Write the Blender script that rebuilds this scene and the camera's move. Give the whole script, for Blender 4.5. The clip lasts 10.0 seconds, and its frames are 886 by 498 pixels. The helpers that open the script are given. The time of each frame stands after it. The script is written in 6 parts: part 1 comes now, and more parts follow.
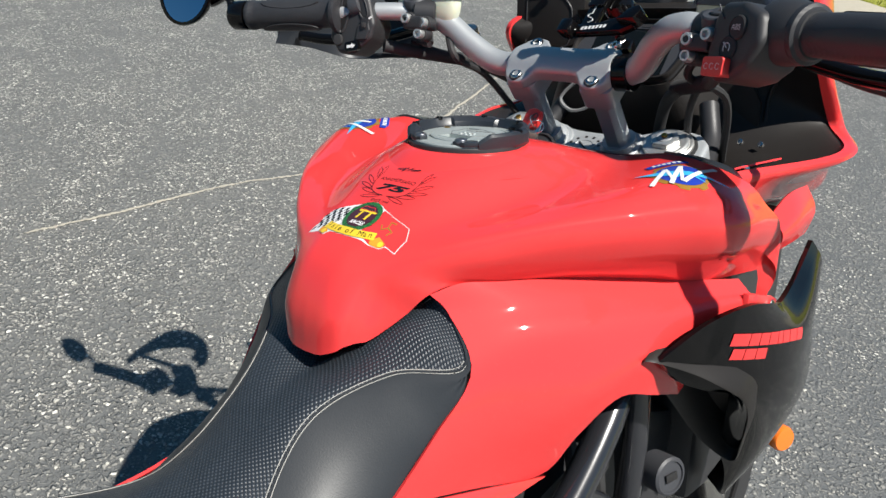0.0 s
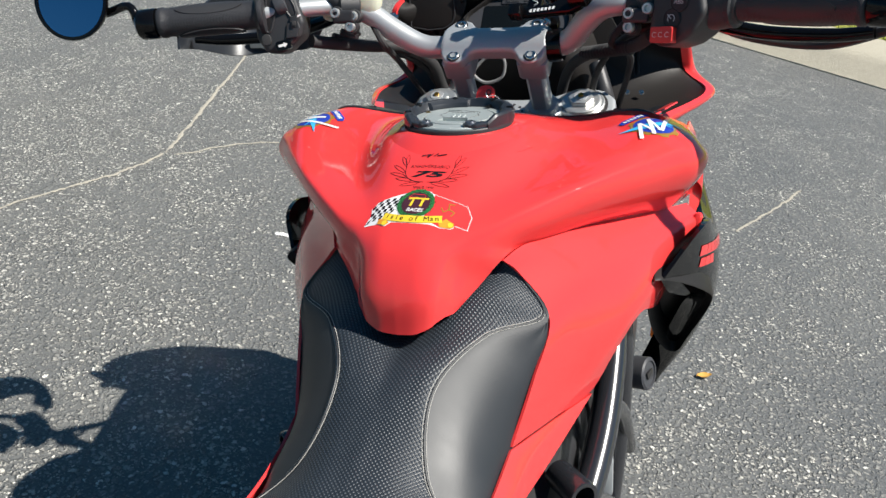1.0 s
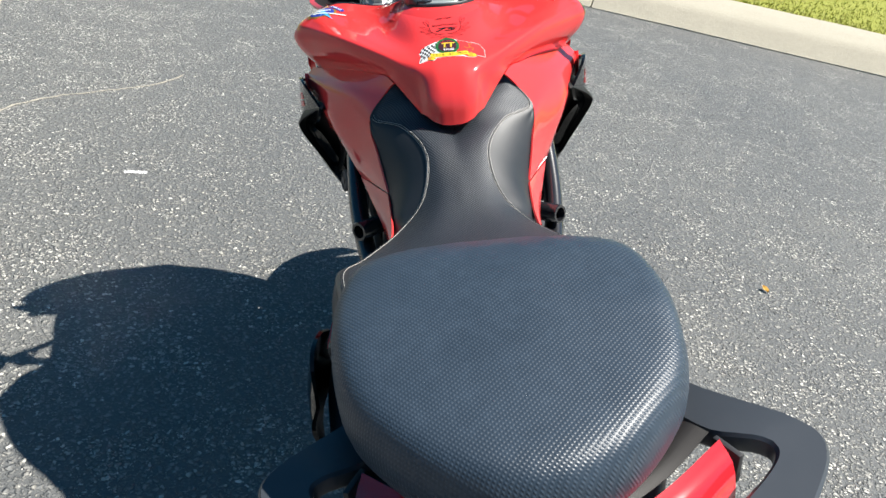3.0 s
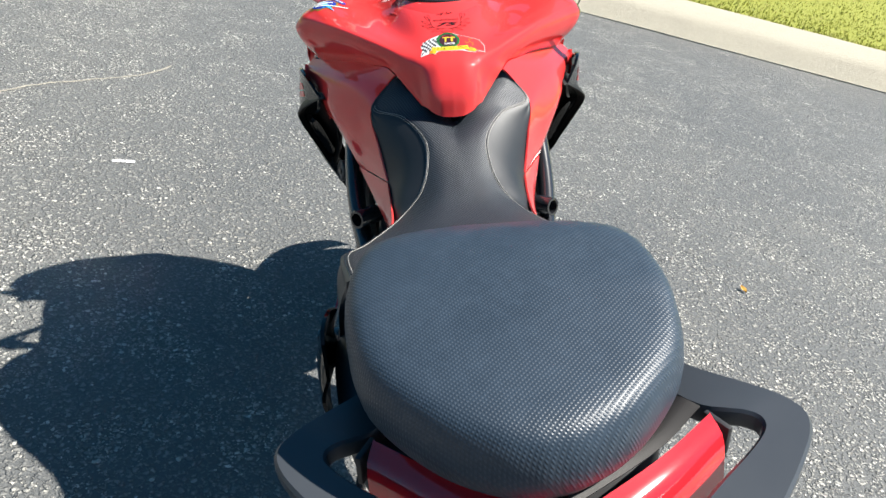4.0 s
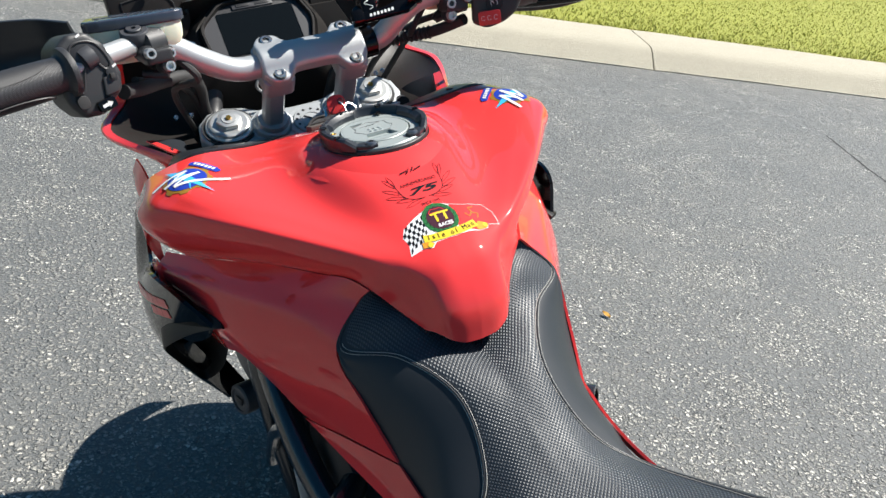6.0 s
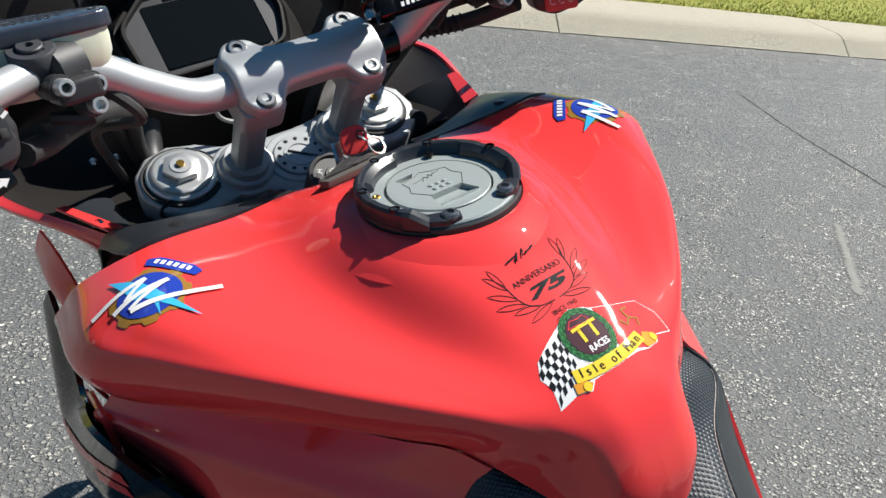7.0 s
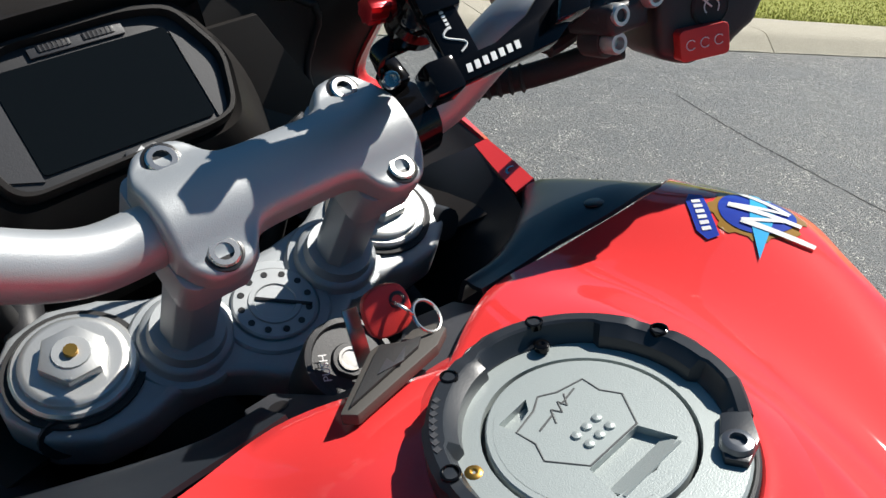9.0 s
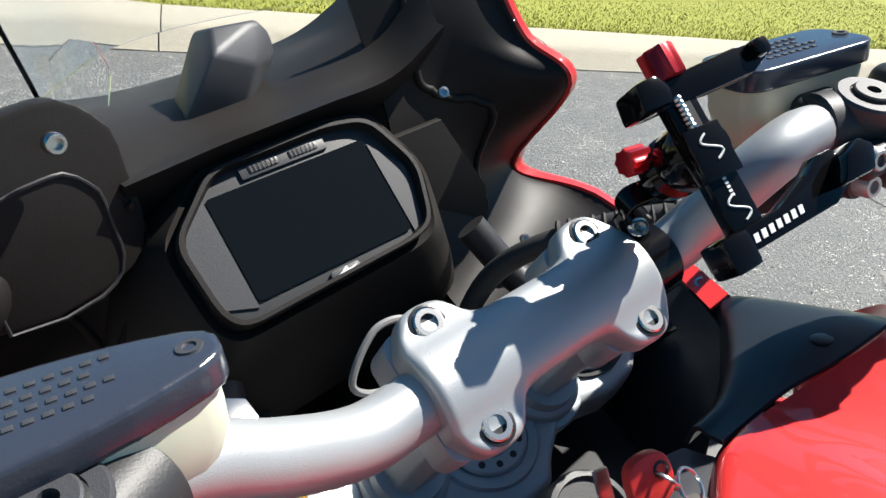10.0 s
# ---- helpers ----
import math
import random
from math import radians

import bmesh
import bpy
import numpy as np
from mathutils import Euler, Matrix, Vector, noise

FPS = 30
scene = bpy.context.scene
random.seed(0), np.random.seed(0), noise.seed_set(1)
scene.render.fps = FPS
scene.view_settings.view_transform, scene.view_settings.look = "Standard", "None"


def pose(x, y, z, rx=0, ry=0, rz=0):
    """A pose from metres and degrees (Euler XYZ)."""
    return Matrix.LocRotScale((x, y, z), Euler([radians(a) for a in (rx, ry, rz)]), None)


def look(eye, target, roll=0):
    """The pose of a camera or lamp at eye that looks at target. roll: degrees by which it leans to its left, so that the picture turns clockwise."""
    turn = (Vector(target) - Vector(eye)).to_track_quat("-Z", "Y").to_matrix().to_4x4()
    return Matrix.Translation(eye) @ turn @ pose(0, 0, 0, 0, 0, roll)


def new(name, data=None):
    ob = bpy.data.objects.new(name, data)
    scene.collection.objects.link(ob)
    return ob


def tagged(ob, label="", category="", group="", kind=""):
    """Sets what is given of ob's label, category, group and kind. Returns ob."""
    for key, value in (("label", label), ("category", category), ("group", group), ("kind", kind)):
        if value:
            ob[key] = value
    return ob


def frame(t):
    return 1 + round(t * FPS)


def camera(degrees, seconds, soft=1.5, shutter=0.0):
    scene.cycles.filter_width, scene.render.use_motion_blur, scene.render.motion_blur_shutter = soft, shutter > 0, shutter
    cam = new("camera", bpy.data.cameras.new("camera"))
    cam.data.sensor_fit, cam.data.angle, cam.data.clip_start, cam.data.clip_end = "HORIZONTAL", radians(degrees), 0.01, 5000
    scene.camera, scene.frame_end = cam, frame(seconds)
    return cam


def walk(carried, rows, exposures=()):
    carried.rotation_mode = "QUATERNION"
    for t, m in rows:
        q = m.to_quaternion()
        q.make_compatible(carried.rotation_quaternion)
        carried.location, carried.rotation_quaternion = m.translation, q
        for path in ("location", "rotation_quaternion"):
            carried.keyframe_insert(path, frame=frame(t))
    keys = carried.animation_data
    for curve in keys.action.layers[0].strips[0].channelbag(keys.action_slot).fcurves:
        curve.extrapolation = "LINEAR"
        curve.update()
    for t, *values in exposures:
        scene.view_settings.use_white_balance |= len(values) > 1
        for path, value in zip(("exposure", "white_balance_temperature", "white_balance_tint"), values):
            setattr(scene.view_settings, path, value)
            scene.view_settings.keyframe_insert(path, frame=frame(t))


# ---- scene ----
cam = camera(60.2, 10.0)
PATH = [
    (0, (0.453, -0.469, 1.383), (-0.627, 0.877, 0.372), 8.2),
    (0.5, (0.335, -0.562, 1.376), (-0.459, 0.994, 0.402), 9.4),
    (1, (0.236, -0.679, 1.39), (-0.239, 0.99, 0.396), 8.9),
    (1.5, (0.148, -0.807, 1.388), (0.005, 0.902, 0.36), 8.0),
    (2, (0.056, -0.911, 1.393), (0.091, 0.807, 0.369), 8.0),
    (2.5, (-0.029, -1.108, 1.383), (0.111, 0.608, 0.366), 8.6),
    (2.7, (-0.05, -1.173, 1.384), (0.124, 0.546, 0.378), 9.2),
    (3.8, (-0.094, -1.287, 1.374), (0.172, 0.43, 0.382), 12.9),
    (4, (-0.101, -1.277, 1.379), (0.167, 0.44, 0.389), 12.6),
    (4.5, (-0.137, -1.158, 1.37), (0.166, 0.545, 0.367), 12.1),
    (5, (-0.169, -1.029, 1.379), (0.352, 0.629, 0.389), 10.4),
    (5.5, (-0.266, -0.851, 1.369), (0.48, 0.758, 0.443), 9.7),
    (6, (-0.325, -0.662, 1.369), (0.585, 0.884, 0.485), 9.1),
    (6.2, (-0.31, -0.562, 1.356), (0.626, 0.972, 0.479), 9.0),
    (7.3, (-0.309, -0.245, 1.301), (0.9, 1.039, 0.357), 8.3),
    (7.5, (-0.286, -0.204, 1.291), (0.968, 1.031, 0.341), 8.0),
    (8, (-0.21, -0.112, 1.268), (1.097, 1.069, 0.321), 7.9),
    (8.2, (-0.201, -0.089, 1.265), (1.055, 0.996, 0.342), 7.9),
    (8.5, (-0.193, -0.063, 1.26), (1.122, 1.13, 0.34), 7.9),
    (9, (-0.195, -0.018, 1.275), (1.074, 1.25, 0.39), 7.6),
    (9.5, (-0.208, 0.023, 1.308), (1.01, 1.353, 0.443), 7.1),
    (10, (-0.249, 0.078, 1.316), (0.936, 1.445, 0.464), 6.9),
]
EXPOSURES = [(0, 0.62), (1, 0.68), (2.5, 0.95), (4, 1.11), (5, 1.20), (5.5, 1.12), (6.2, 0.90), (7.5, 0.50), (8, 0.40), (8.5, 0.42), (9, 0.53), (9.5, 0.82), (10, 1.06)]
walk(cam, [(t, look(eye, target, roll)) for t, eye, target, roll in PATH], EXPOSURES)

LEAN, YAW = -13.0, 1.8
BIKE = pose(0.266, 0, 0, 0, LEAN, YAW)

# ---- world, sun ----
SUN_TO = Vector((0.545, -0.035, 0.838)).normalized()
world = bpy.data.worlds.new("sky")
scene.world = world
world.use_nodes = True
wn = world.node_tree.nodes
sky = wn.new("ShaderNodeTexSky")
sky.sky_type = "NISHITA"
sky.sun_disc = False
sky.sun_elevation = math.asin(SUN_TO.z)
sky.air_density, sky.dust_density, sky.ozone_density = 0.9, 0.7, 2.4
sky.sun_rotation = math.atan2(SUN_TO.x, SUN_TO.y)
wn["Background"].inputs["Strength"].default_value = 0.047
deep = wn.new("ShaderNodeHueSaturation")
deep.inputs["Saturation"].default_value = 1.40
deep.inputs["Hue"].default_value = 0.486
world.node_tree.links.new(sky.outputs["Color"], deep.inputs["Color"])
world.node_tree.links.new(deep.outputs["Color"], wn["Background"].inputs["Color"])
sun = new("sun", bpy.data.lights.new("sun", "SUN"))
sun.data.energy = 5.0
sun.data.angle = radians(0.53)
sun.data.color = (1.0, 0.965, 0.90)
sun.matrix_world = look(SUN_TO * 20, (0, 0, 0))


# ---- materials ----
class Mat:
    """A node material with short helpers for its nodes."""

    def __init__(self, name, color=(0.5, 0.5, 0.5), rough=0.5, metal=0.0, coat=0.0, spec=0.5):
        self.m = bpy.data.materials.new(name)
        self.m.use_nodes = True
        self.t = self.m.node_tree
        self.b = self.t.nodes["Principled BSDF"]
        self.b.inputs["Base Color"].default_value = (*color, 1)
        self.b.inputs["Roughness"].default_value = rough
        self.b.inputs["Metallic"].default_value = metal
        self.b.inputs["Coat Weight"].default_value = coat
        self.b.inputs["Coat Roughness"].default_value = 0.03
        self.b.inputs["Specular IOR Level"].default_value = spec
        self.tc = None

    def node(self, kind, **values):
        n = self.t.nodes.new("ShaderNode" + kind)
        for k, v in values.items():
            n.inputs[k.replace("_", " ")].default_value = v
        return n

    def link(self, a, b):
        self.t.links.new(a, b)

    def coords(self, scale=None):
        if self.tc is None:
            self.tc = self.t.nodes.new("ShaderNodeTexCoord")
        out = self.tc.outputs["Object"]
        if scale is not None:
            mp = self.node("Mapping")
            mp.inputs["Scale"].default_value = scale
            self.link(out, mp.inputs["Vector"])
            out = mp.outputs["Vector"]
        return out

    def noise(self, scale, detail=4.0, rough=0.6, stretch=None):
        n = self.node("TexNoise", Scale=scale, Detail=detail, Roughness=rough)
        self.link(self.coords(stretch), n.inputs["Vector"])
        return n.outputs["Fac"]

    def ramp(self, fac, stops):
        r = self.node("ValToRGB")
        e = r.color_ramp.elements
        while len(e) < len(stops):
            e.new(0.5)
        for el, (p, c) in zip(e, stops):
            el.position = p
            el.color = (*c, 1) if len(c) == 3 else c
        self.link(fac, r.inputs["Fac"])
        return r.outputs["Color"]

    def mix(self, fac, a, b, kind="MIX"):
        n = self.t.nodes.new("ShaderNodeMix")
        n.data_type = "RGBA"
        n.blend_type = kind
        for s, v in ((0, fac), (6, a), (7, b)):
            if hasattr(v, "is_linked"):
                self.link(v, n.inputs[s])
            else:
                n.inputs[s].default_value = v if s == 0 else (*v, 1)
        return n.outputs[2]

    def math(self, op, a, b=0.0):
        n = self.t.nodes.new("ShaderNodeMath")
        n.operation = op
        for s, v in ((0, a), (1, b)):
            if hasattr(v, "is_linked"):
                self.link(v, n.inputs[s])
            else:
                n.inputs[s].default_value = v
        return n.outputs[0]

    def color(self, out):
        self.link(out, self.b.inputs["Base Color"])
        return self

    def rough(self, fac, lo, hi):
        mr = self.node("MapRange")
        mr.inputs["To Min"].default_value, mr.inputs["To Max"].default_value = lo, hi
        self.link(fac, mr.inputs["Value"])
        self.link(mr.outputs["Result"], self.b.inputs["Roughness"])
        return self

    def bump(self, height, strength=0.3, dist=0.001):
        n = self.node("Bump", Strength=strength, Distance=dist)
        self.link(height, n.inputs["Height"])
        self.link(n.outputs["Normal"], self.b.inputs["Normal"])
        return self


def speckled(name, base, dark, rough, scale=60.0, metal=0.0, coat=0.0, bump=0.2, fine=900.0, dist=0.0004):
    """A surface with grain and faint stains at two scales."""
    m = Mat(name, base, rough, metal, coat)
    big, small = m.noise(scale / 6, 5), m.noise(fine, 2)
    m.color(m.mix(m.math("MULTIPLY", big, 0.7), base, dark))
    m.rough(big, rough * 0.8, min(1.0, rough * 1.25))
    if bump:
        m.bump(small, bump, dist)
    return m.m


def make_red():
    m = Mat("red_paint", (0.76, 0.046, 0.046), 0.50, 0, 1.0)
    dust = m.noise(220, 6, 0.7)
    m.color(m.mix(m.ramp(dust, [(0.60, (0, 0, 0)), (0.80, (0.10, 0.10, 0.10))]), (0.76, 0.046, 0.046), (0.72, 0.22, 0.20)))
    m.b.inputs["Coat Roughness"].default_value = 0.02
    m.b.inputs["Specular IOR Level"].default_value = 0.03
    peel = m.noise(140, 2)
    m.bump(peel, 0.02, 0.001)
    return m.m


def make_vinyl(name, pitch, base, rise=0.75, gloss=0.30, depth=0.0016, spot=3.2, woven=False):
    """Black vinyl with a woven grid of small raised dots."""
    m = Mat(name, base, 0.42)
    sep = m.node("SeparateXYZ")
    if woven:
        cover = m.node("Attribute")
        cover.attribute_name = "weave"
        m.link(cover.outputs["Vector"], sep.inputs[0])
    else:
        m.link(m.coords(), sep.inputs[0])
    k = math.pi / pitch
    slope = m.math("ADD", sep.outputs[1], m.math("MULTIPLY", sep.outputs[2], 0.8))
    a = m.math("SINE", m.math("MULTIPLY", m.math("ADD", sep.outputs[0], slope), k))
    b = m.math("SINE", m.math("MULTIPLY", m.math("SUBTRACT", sep.outputs[0], sep.outputs[1]), k))
    dots = m.math("MULTIPLY", m.math("MULTIPLY", a, a), m.math("MULTIPLY", b, b))
    m.bump(dots, rise, depth)
    wear = m.noise(14, 5)
    dust = m.noise(70, 6, 0.75)
    plain = m.mix(m.ramp(dust, [(0.45, (0, 0, 0)), (0.75, (0.5, 0.5, 0.5))]), m.mix(wear, base, tuple(min(1, c * 1.6) for c in base)), tuple(c * 2.0 + 0.004 for c in base))
    # Dots get a paler colour that stands for their sheen.
    m.color(m.mix(m.math("MULTIPLY", dots, rise), plain, tuple(c * spot + 0.008 for c in base)))
    m.rough(wear, gloss, gloss + 0.14)
    return m.m


def make_asphalt():
    """Worn asphalt: rounded stones in dark tar, some bare and pale, some still coated."""
    m = Mat("asphalt", (0.1, 0.1, 0.1), 0.85)
    co = m.coords()
    warp = m.node("TexNoise", Scale=60.0, Detail=3.0)
    m.link(co, warp.inputs["Vector"])
    bent = m.t.nodes.new("ShaderNodeMix")
    bent.data_type = "VECTOR"
    bent.inputs["Factor"].default_value = 0.024
    m.link(co, bent.inputs[4])
    m.link(warp.outputs["Color"], bent.inputs[5])
    patch = m.noise(1.1, 7, 0.68)
    big = m.noise(0.33, 4, 0.6)
    # bare stones come in clusters where the sealing has worn off
    cluster = m.noise(4.2, 4, 0.62)
    worn = m.math("ADD", m.math("MULTIPLY", m.math("SUBTRACT", cluster, 0.53), 5.2), m.math("MULTIPLY", m.math("SUBTRACT", m.math("ADD", patch, big), 1.0), 1.5))
    # the lane on the left is older: bleached and bare
    lane = m.node("SeparateXYZ")
    m.link(co, lane.inputs[0])
    old = m.node("MapRange")
    old.inputs["From Min"].default_value, old.inputs["From Max"].default_value = -0.5, -1.7
    m.link(m.math("ADD", lane.outputs[0], m.math("MULTIPLY", m.math("SUBTRACT", patch, 0.5), 1.6)), old.inputs["Value"])
    worn = m.math("ADD", worn, m.math("MULTIPLY", old.outputs["Result"], 0.42))
    # beside the parking place the sealing has gone altogether
    bare_x, bare_y = m.node("MapRange"), m.node("MapRange")
    bare_x.inputs["From Min"].default_value, bare_x.inputs["From Max"].default_value = 0.2, 0.9
    bare_y.inputs["From Min"].default_value, bare_y.inputs["From Max"].default_value = 2.0, 0.4
    m.link(m.math("ADD", lane.outputs[0], m.math("MULTIPLY", m.math("SUBTRACT", patch, 0.5), 1.2)), bare_x.inputs["Value"])
    m.link(m.math("ADD", lane.outputs[1], m.math("MULTIPLY", m.math("SUBTRACT", big, 0.5), 2.0)), bare_y.inputs["Value"])
    worn = m.math("ADD", worn, m.math("MULTIPLY", m.math("MULTIPLY", bare_x.outputs["Result"], bare_y.outputs["Result"]), 0.45))
    grit = m.noise(330, 3, 0.75)
    tar = m.mix(m.ramp(patch, [(0.3, (0, 0, 0)), (0.7, (1, 1, 1))]), (0.056, 0.061, 0.066), (0.105, 0.108, 0.105))
    stain = m.noise(0.9, 5, 0.7)
    tar = m.mix(m.ramp(stain, [(0.56, (0, 0, 0)), (0.78, (0.35, 0.35, 0.35))]), tar, (0.20, 0.187, 0.150))
    tar = m.mix(m.math("MULTIPLY", old.outputs["Result"], 0.5), tar, (0.155, 0.152, 0.138))
    out = m.mix(m.math("MULTIPLY", grit, 0.45), tar, (0.20, 0.20, 0.19))
    height = m.math("MULTIPLY", grit, 0.17)
    bed = m.noise(45, 4, 0.6)
    height = m.math("ADD", height, m.math("MULTIPLY", bed, 0.7))
    for scale, cut, lo, hi, rise in ((66.0, 0.76, (0.24, 0.235, 0.215), (0.84, 0.81, 0.73), 1.00), (125.0, 0.74, (0.18, 0.18, 0.165), (0.70, 0.67, 0.60), 0.62)):
        v = m.node("TexVoronoi", Scale=scale)
        m.link(bent.outputs[1], v.inputs["Vector"])
        sep = m.node("SeparateColor")
        m.link(v.outputs["Color"], sep.inputs[0])
        chosen = m.math("GREATER_THAN", m.math("ADD", sep.outputs[0], m.math("MULTIPLY", worn, 0.9)), cut)
        shape = m.ramp(v.outputs["Distance"], [(0.0, (1, 1, 1)), (0.30, (0.9, 0.9, 0.9)), (0.52, (0, 0, 0))])
        pale = m.math("MULTIPLY", chosen, m.ramp(v.outputs["Distance"], [(0.30, (1, 1, 1)), (0.44, (0, 0, 0))]))
        # most stones keep a thin coat and show a dull grey crown
        crown = m.math("MULTIPLY", m.ramp(v.outputs["Distance"], [(0.22, (1, 1, 1)), (0.46, (0, 0, 0))]), sep.outputs[2])
        out = m.mix(crown, out, m.mix(sep.outputs[1], (0.20, 0.205, 0.20), (0.43, 0.41, 0.36)))
        out = m.mix(pale, out, m.mix(m.math("POWER", sep.outputs[1], 1.3), lo, hi))
        lift = m.math("MULTIPLY", shape, m.math("ADD", m.math("MULTIPLY", sep.outputs[2], 0.75), m.math("MULTIPLY", chosen, 0.6)))
        height = m.math("ADD", height, m.math("MULTIPLY", lift, rise))
    m.color(out)
    m.bump(height, 1.0, 0.0100)
    m.rough(patch, 0.46, 0.62)
    return m.m


RED = make_red()
VINYL_SEAT = make_vinyl("seat_vinyl", 0.0044, (0.0115, 0.0145, 0.0185), 0.95, 0.36, 0.0006, 3.6, True)
VINYL_PILLION = make_vinyl("pillion_vinyl", 0.0050, (0.019, 0.029, 0.042), 0.42, 0.36, 0.0009, 2.2)
RAILGREY = speckled("rail_grey", (0.042, 0.047, 0.055), (0.060, 0.066, 0.074), 0.34, 60, 0, 0, 0.35, 1200, 0.0003)
CAPGREY = speckled("cap_grey", (0.38, 0.42, 0.41), (0.32, 0.355, 0.35), 0.40, 50, 0.30, 0, 0.35, 1600, 0.0003)
LEATHER = speckled("smooth_vinyl", (0.015, 0.018, 0.022), (0.026, 0.029, 0.033), 0.46, 60, 0, 0, 0.25, 700, 0.0003)
LEATHER.node_tree.nodes["Principled BSDF"].inputs["Specular IOR Level"].default_value = 0.42
THREAD = speckled("pale_thread", (0.42, 0.41, 0.38), (0.28, 0.27, 0.25), 0.8, 300)
PLASTIC = speckled("black_plastic", (0.018, 0.018, 0.020), (0.040, 0.040, 0.042), 0.48, 60, 0, 0, 0.35, 1100, 0.0003)
GREYPLASTIC = speckled("dark_grey_plastic", (0.035, 0.036, 0.042), (0.06, 0.062, 0.068), 0.5, 60, 0, 0, 0.4, 1200, 0.0003)
COWLBLACK = speckled("cowl_plastic", (0.014, 0.012, 0.011), (0.024, 0.022, 0.021), 0.46, 60, 0, 0, 0.35, 1100, 0.0003)
COWLBLACK.node_tree.nodes["Principled BSDF"].inputs["Specular IOR Level"].default_value = 0.22
COVERBLACK = speckled("cover_plastic", (0.016, 0.019, 0.024), (0.024, 0.028, 0.034), 0.34, 60, 0, 0, 0.2, 1100, 0.0002)
GLOSS = speckled("gloss_black", (0.0025, 0.0025, 0.003), (0.005, 0.0045, 0.0045), 0.08, 40, 0, 0.15, 0.0)
GLOSS.node_tree.nodes["Principled BSDF"].inputs["Specular IOR Level"].default_value = 0.2
FRAMEBLACK = speckled("frame_enamel", (0.012, 0.013, 0.016), (0.03, 0.03, 0.034), 0.22, 50, 0, 0.6, 0.05)
RUBBER = speckled("rubber", (0.016, 0.016, 0.017), (0.035, 0.034, 0.034), 0.7, 80, 0, 0, 0.3)
GRIPRUBBER = make_vinyl("grip_rubber", 0.0022, (0.016, 0.016, 0.018), 0.22, 0.45)
ALU = speckled("blasted_aluminium", (0.44, 0.455, 0.462), (0.38, 0.395, 0.402), 0.42, 40, 0.48, 0, 0.3, 1500, 0.0003)
ALUCAST = speckled("grey_cast_aluminium", (0.42, 0.44, 0.45), (0.35, 0.37, 0.38), 0.46, 40, 0.40, 0, 0.4, 1300, 0.0003)
SATIN = speckled("satin_steel", (0.66, 0.66, 0.64), (0.56, 0.56, 0.54), 0.40, 90, 0.85, 0, 0.15)
DARKSTEEL = speckled("dark_steel", (0.20, 0.21, 0.23), (0.13, 0.14, 0.15), 0.30, 90, 0.8, 0, 0.05)
STEEL = speckled("steel", (0.62, 0.61, 0.59), (0.45, 0.44, 0.42), 0.25, 90, 1.0, 0, 0.05)
BRASS = speckled("brass_screw", (0.62, 0.36, 0.08), (0.4, 0.22, 0.05), 0.35, 90, 1.0)
REDANO = speckled("red_anodised", (0.52, 0.020, 0.030), (0.36, 0.012, 0.02), 0.28, 60, 0.6)
REDPLASTIC = speckled("red_plastic", (0.62, 0.035, 0.030), (0.42, 0.03, 0.03), 0.4, 80)
WHITEPRINT = speckled("white_print", (0.75, 0.75, 0.74), (0.6, 0.6, 0.6), 0.6, 80)
# Dark caps and slabs laid on surfaces stand for shaded holes and slots.
HOLEBLACK = speckled("hole_black", (0.015, 0.013, 0.014), (0.03, 0.03, 0.03), 0.35, 80)
ASPHALT = make_asphalt()


# ---- building ----
def V(*a):
    return Vector(a)


def link_mesh(name, bm, mats, parent=None, label="", sharp=38.0):
    bmesh.ops.recalc_face_normals(bm, faces=bm.faces)
    me = bpy.data.meshes.new(name)
    bm.to_mesh(me)
    bm.free()
    for mt in mats if isinstance(mats, (list, tuple)) else [mats]:
        me.materials.append(mt)
    if sharp:
        me.shade_smooth()
        me.set_sharp_from_angle(angle=radians(sharp))
    ob = new(name, me)
    if parent is not None:
        ob.parent = parent
    if label:
        tagged(ob, label)
    return ob


def part(name, bm, mats, parent, label="", sharp=38.0):
    return link_mesh(name, bm, mats, parent, label, sharp)


def spline(pts, n, closed=False):
    """n points, evenly spread, on a smooth curve through pts."""
    p = [Vector(q) for q in pts]
    k = len(p)
    segs = k if closed else k - 1
    out = []
    for i in range(n):
        s = i * segs / (n if closed else n - 1)
        j = min(int(s), segs - 1)
        f = s - j
        if closed:
            a, b, c, d = (p[(j + o) % k] for o in (-1, 0, 1, 2))
        else:
            b, c = p[j], p[j + 1]
            a = p[j - 1] if j > 0 else b * 2 - c
            d = p[j + 2] if j + 2 < k else c * 2 - b
        out.append(0.5 * ((2 * b) + (c - a) * f + (2 * a - 5 * b + 4 * c - d) * f * f + (3 * b - a - 3 * c + d) * f ** 3))
    return out


def sheet(rows, bm=None, close_u=False, close_v=False, mat=None):
    """Quads over rows of points; mat(u, v) may choose the material slot."""
    bm = bm or bmesh.new()
    g = [[bm.verts.new(p) for p in r] for r in rows]
    nv, nu = len(g), len(g[0])
    for v in range(nv if close_v else nv - 1):
        for u in range(nu if close_u else nu - 1):
            q = [g[v][u], g[v][(u + 1) % nu], g[(v + 1) % nv][(u + 1) % nu], g[(v + 1) % nv][u]]
            f = bm.faces.new(q)
            if mat:
                f.material_index = mat(u, v)
    return bm, g


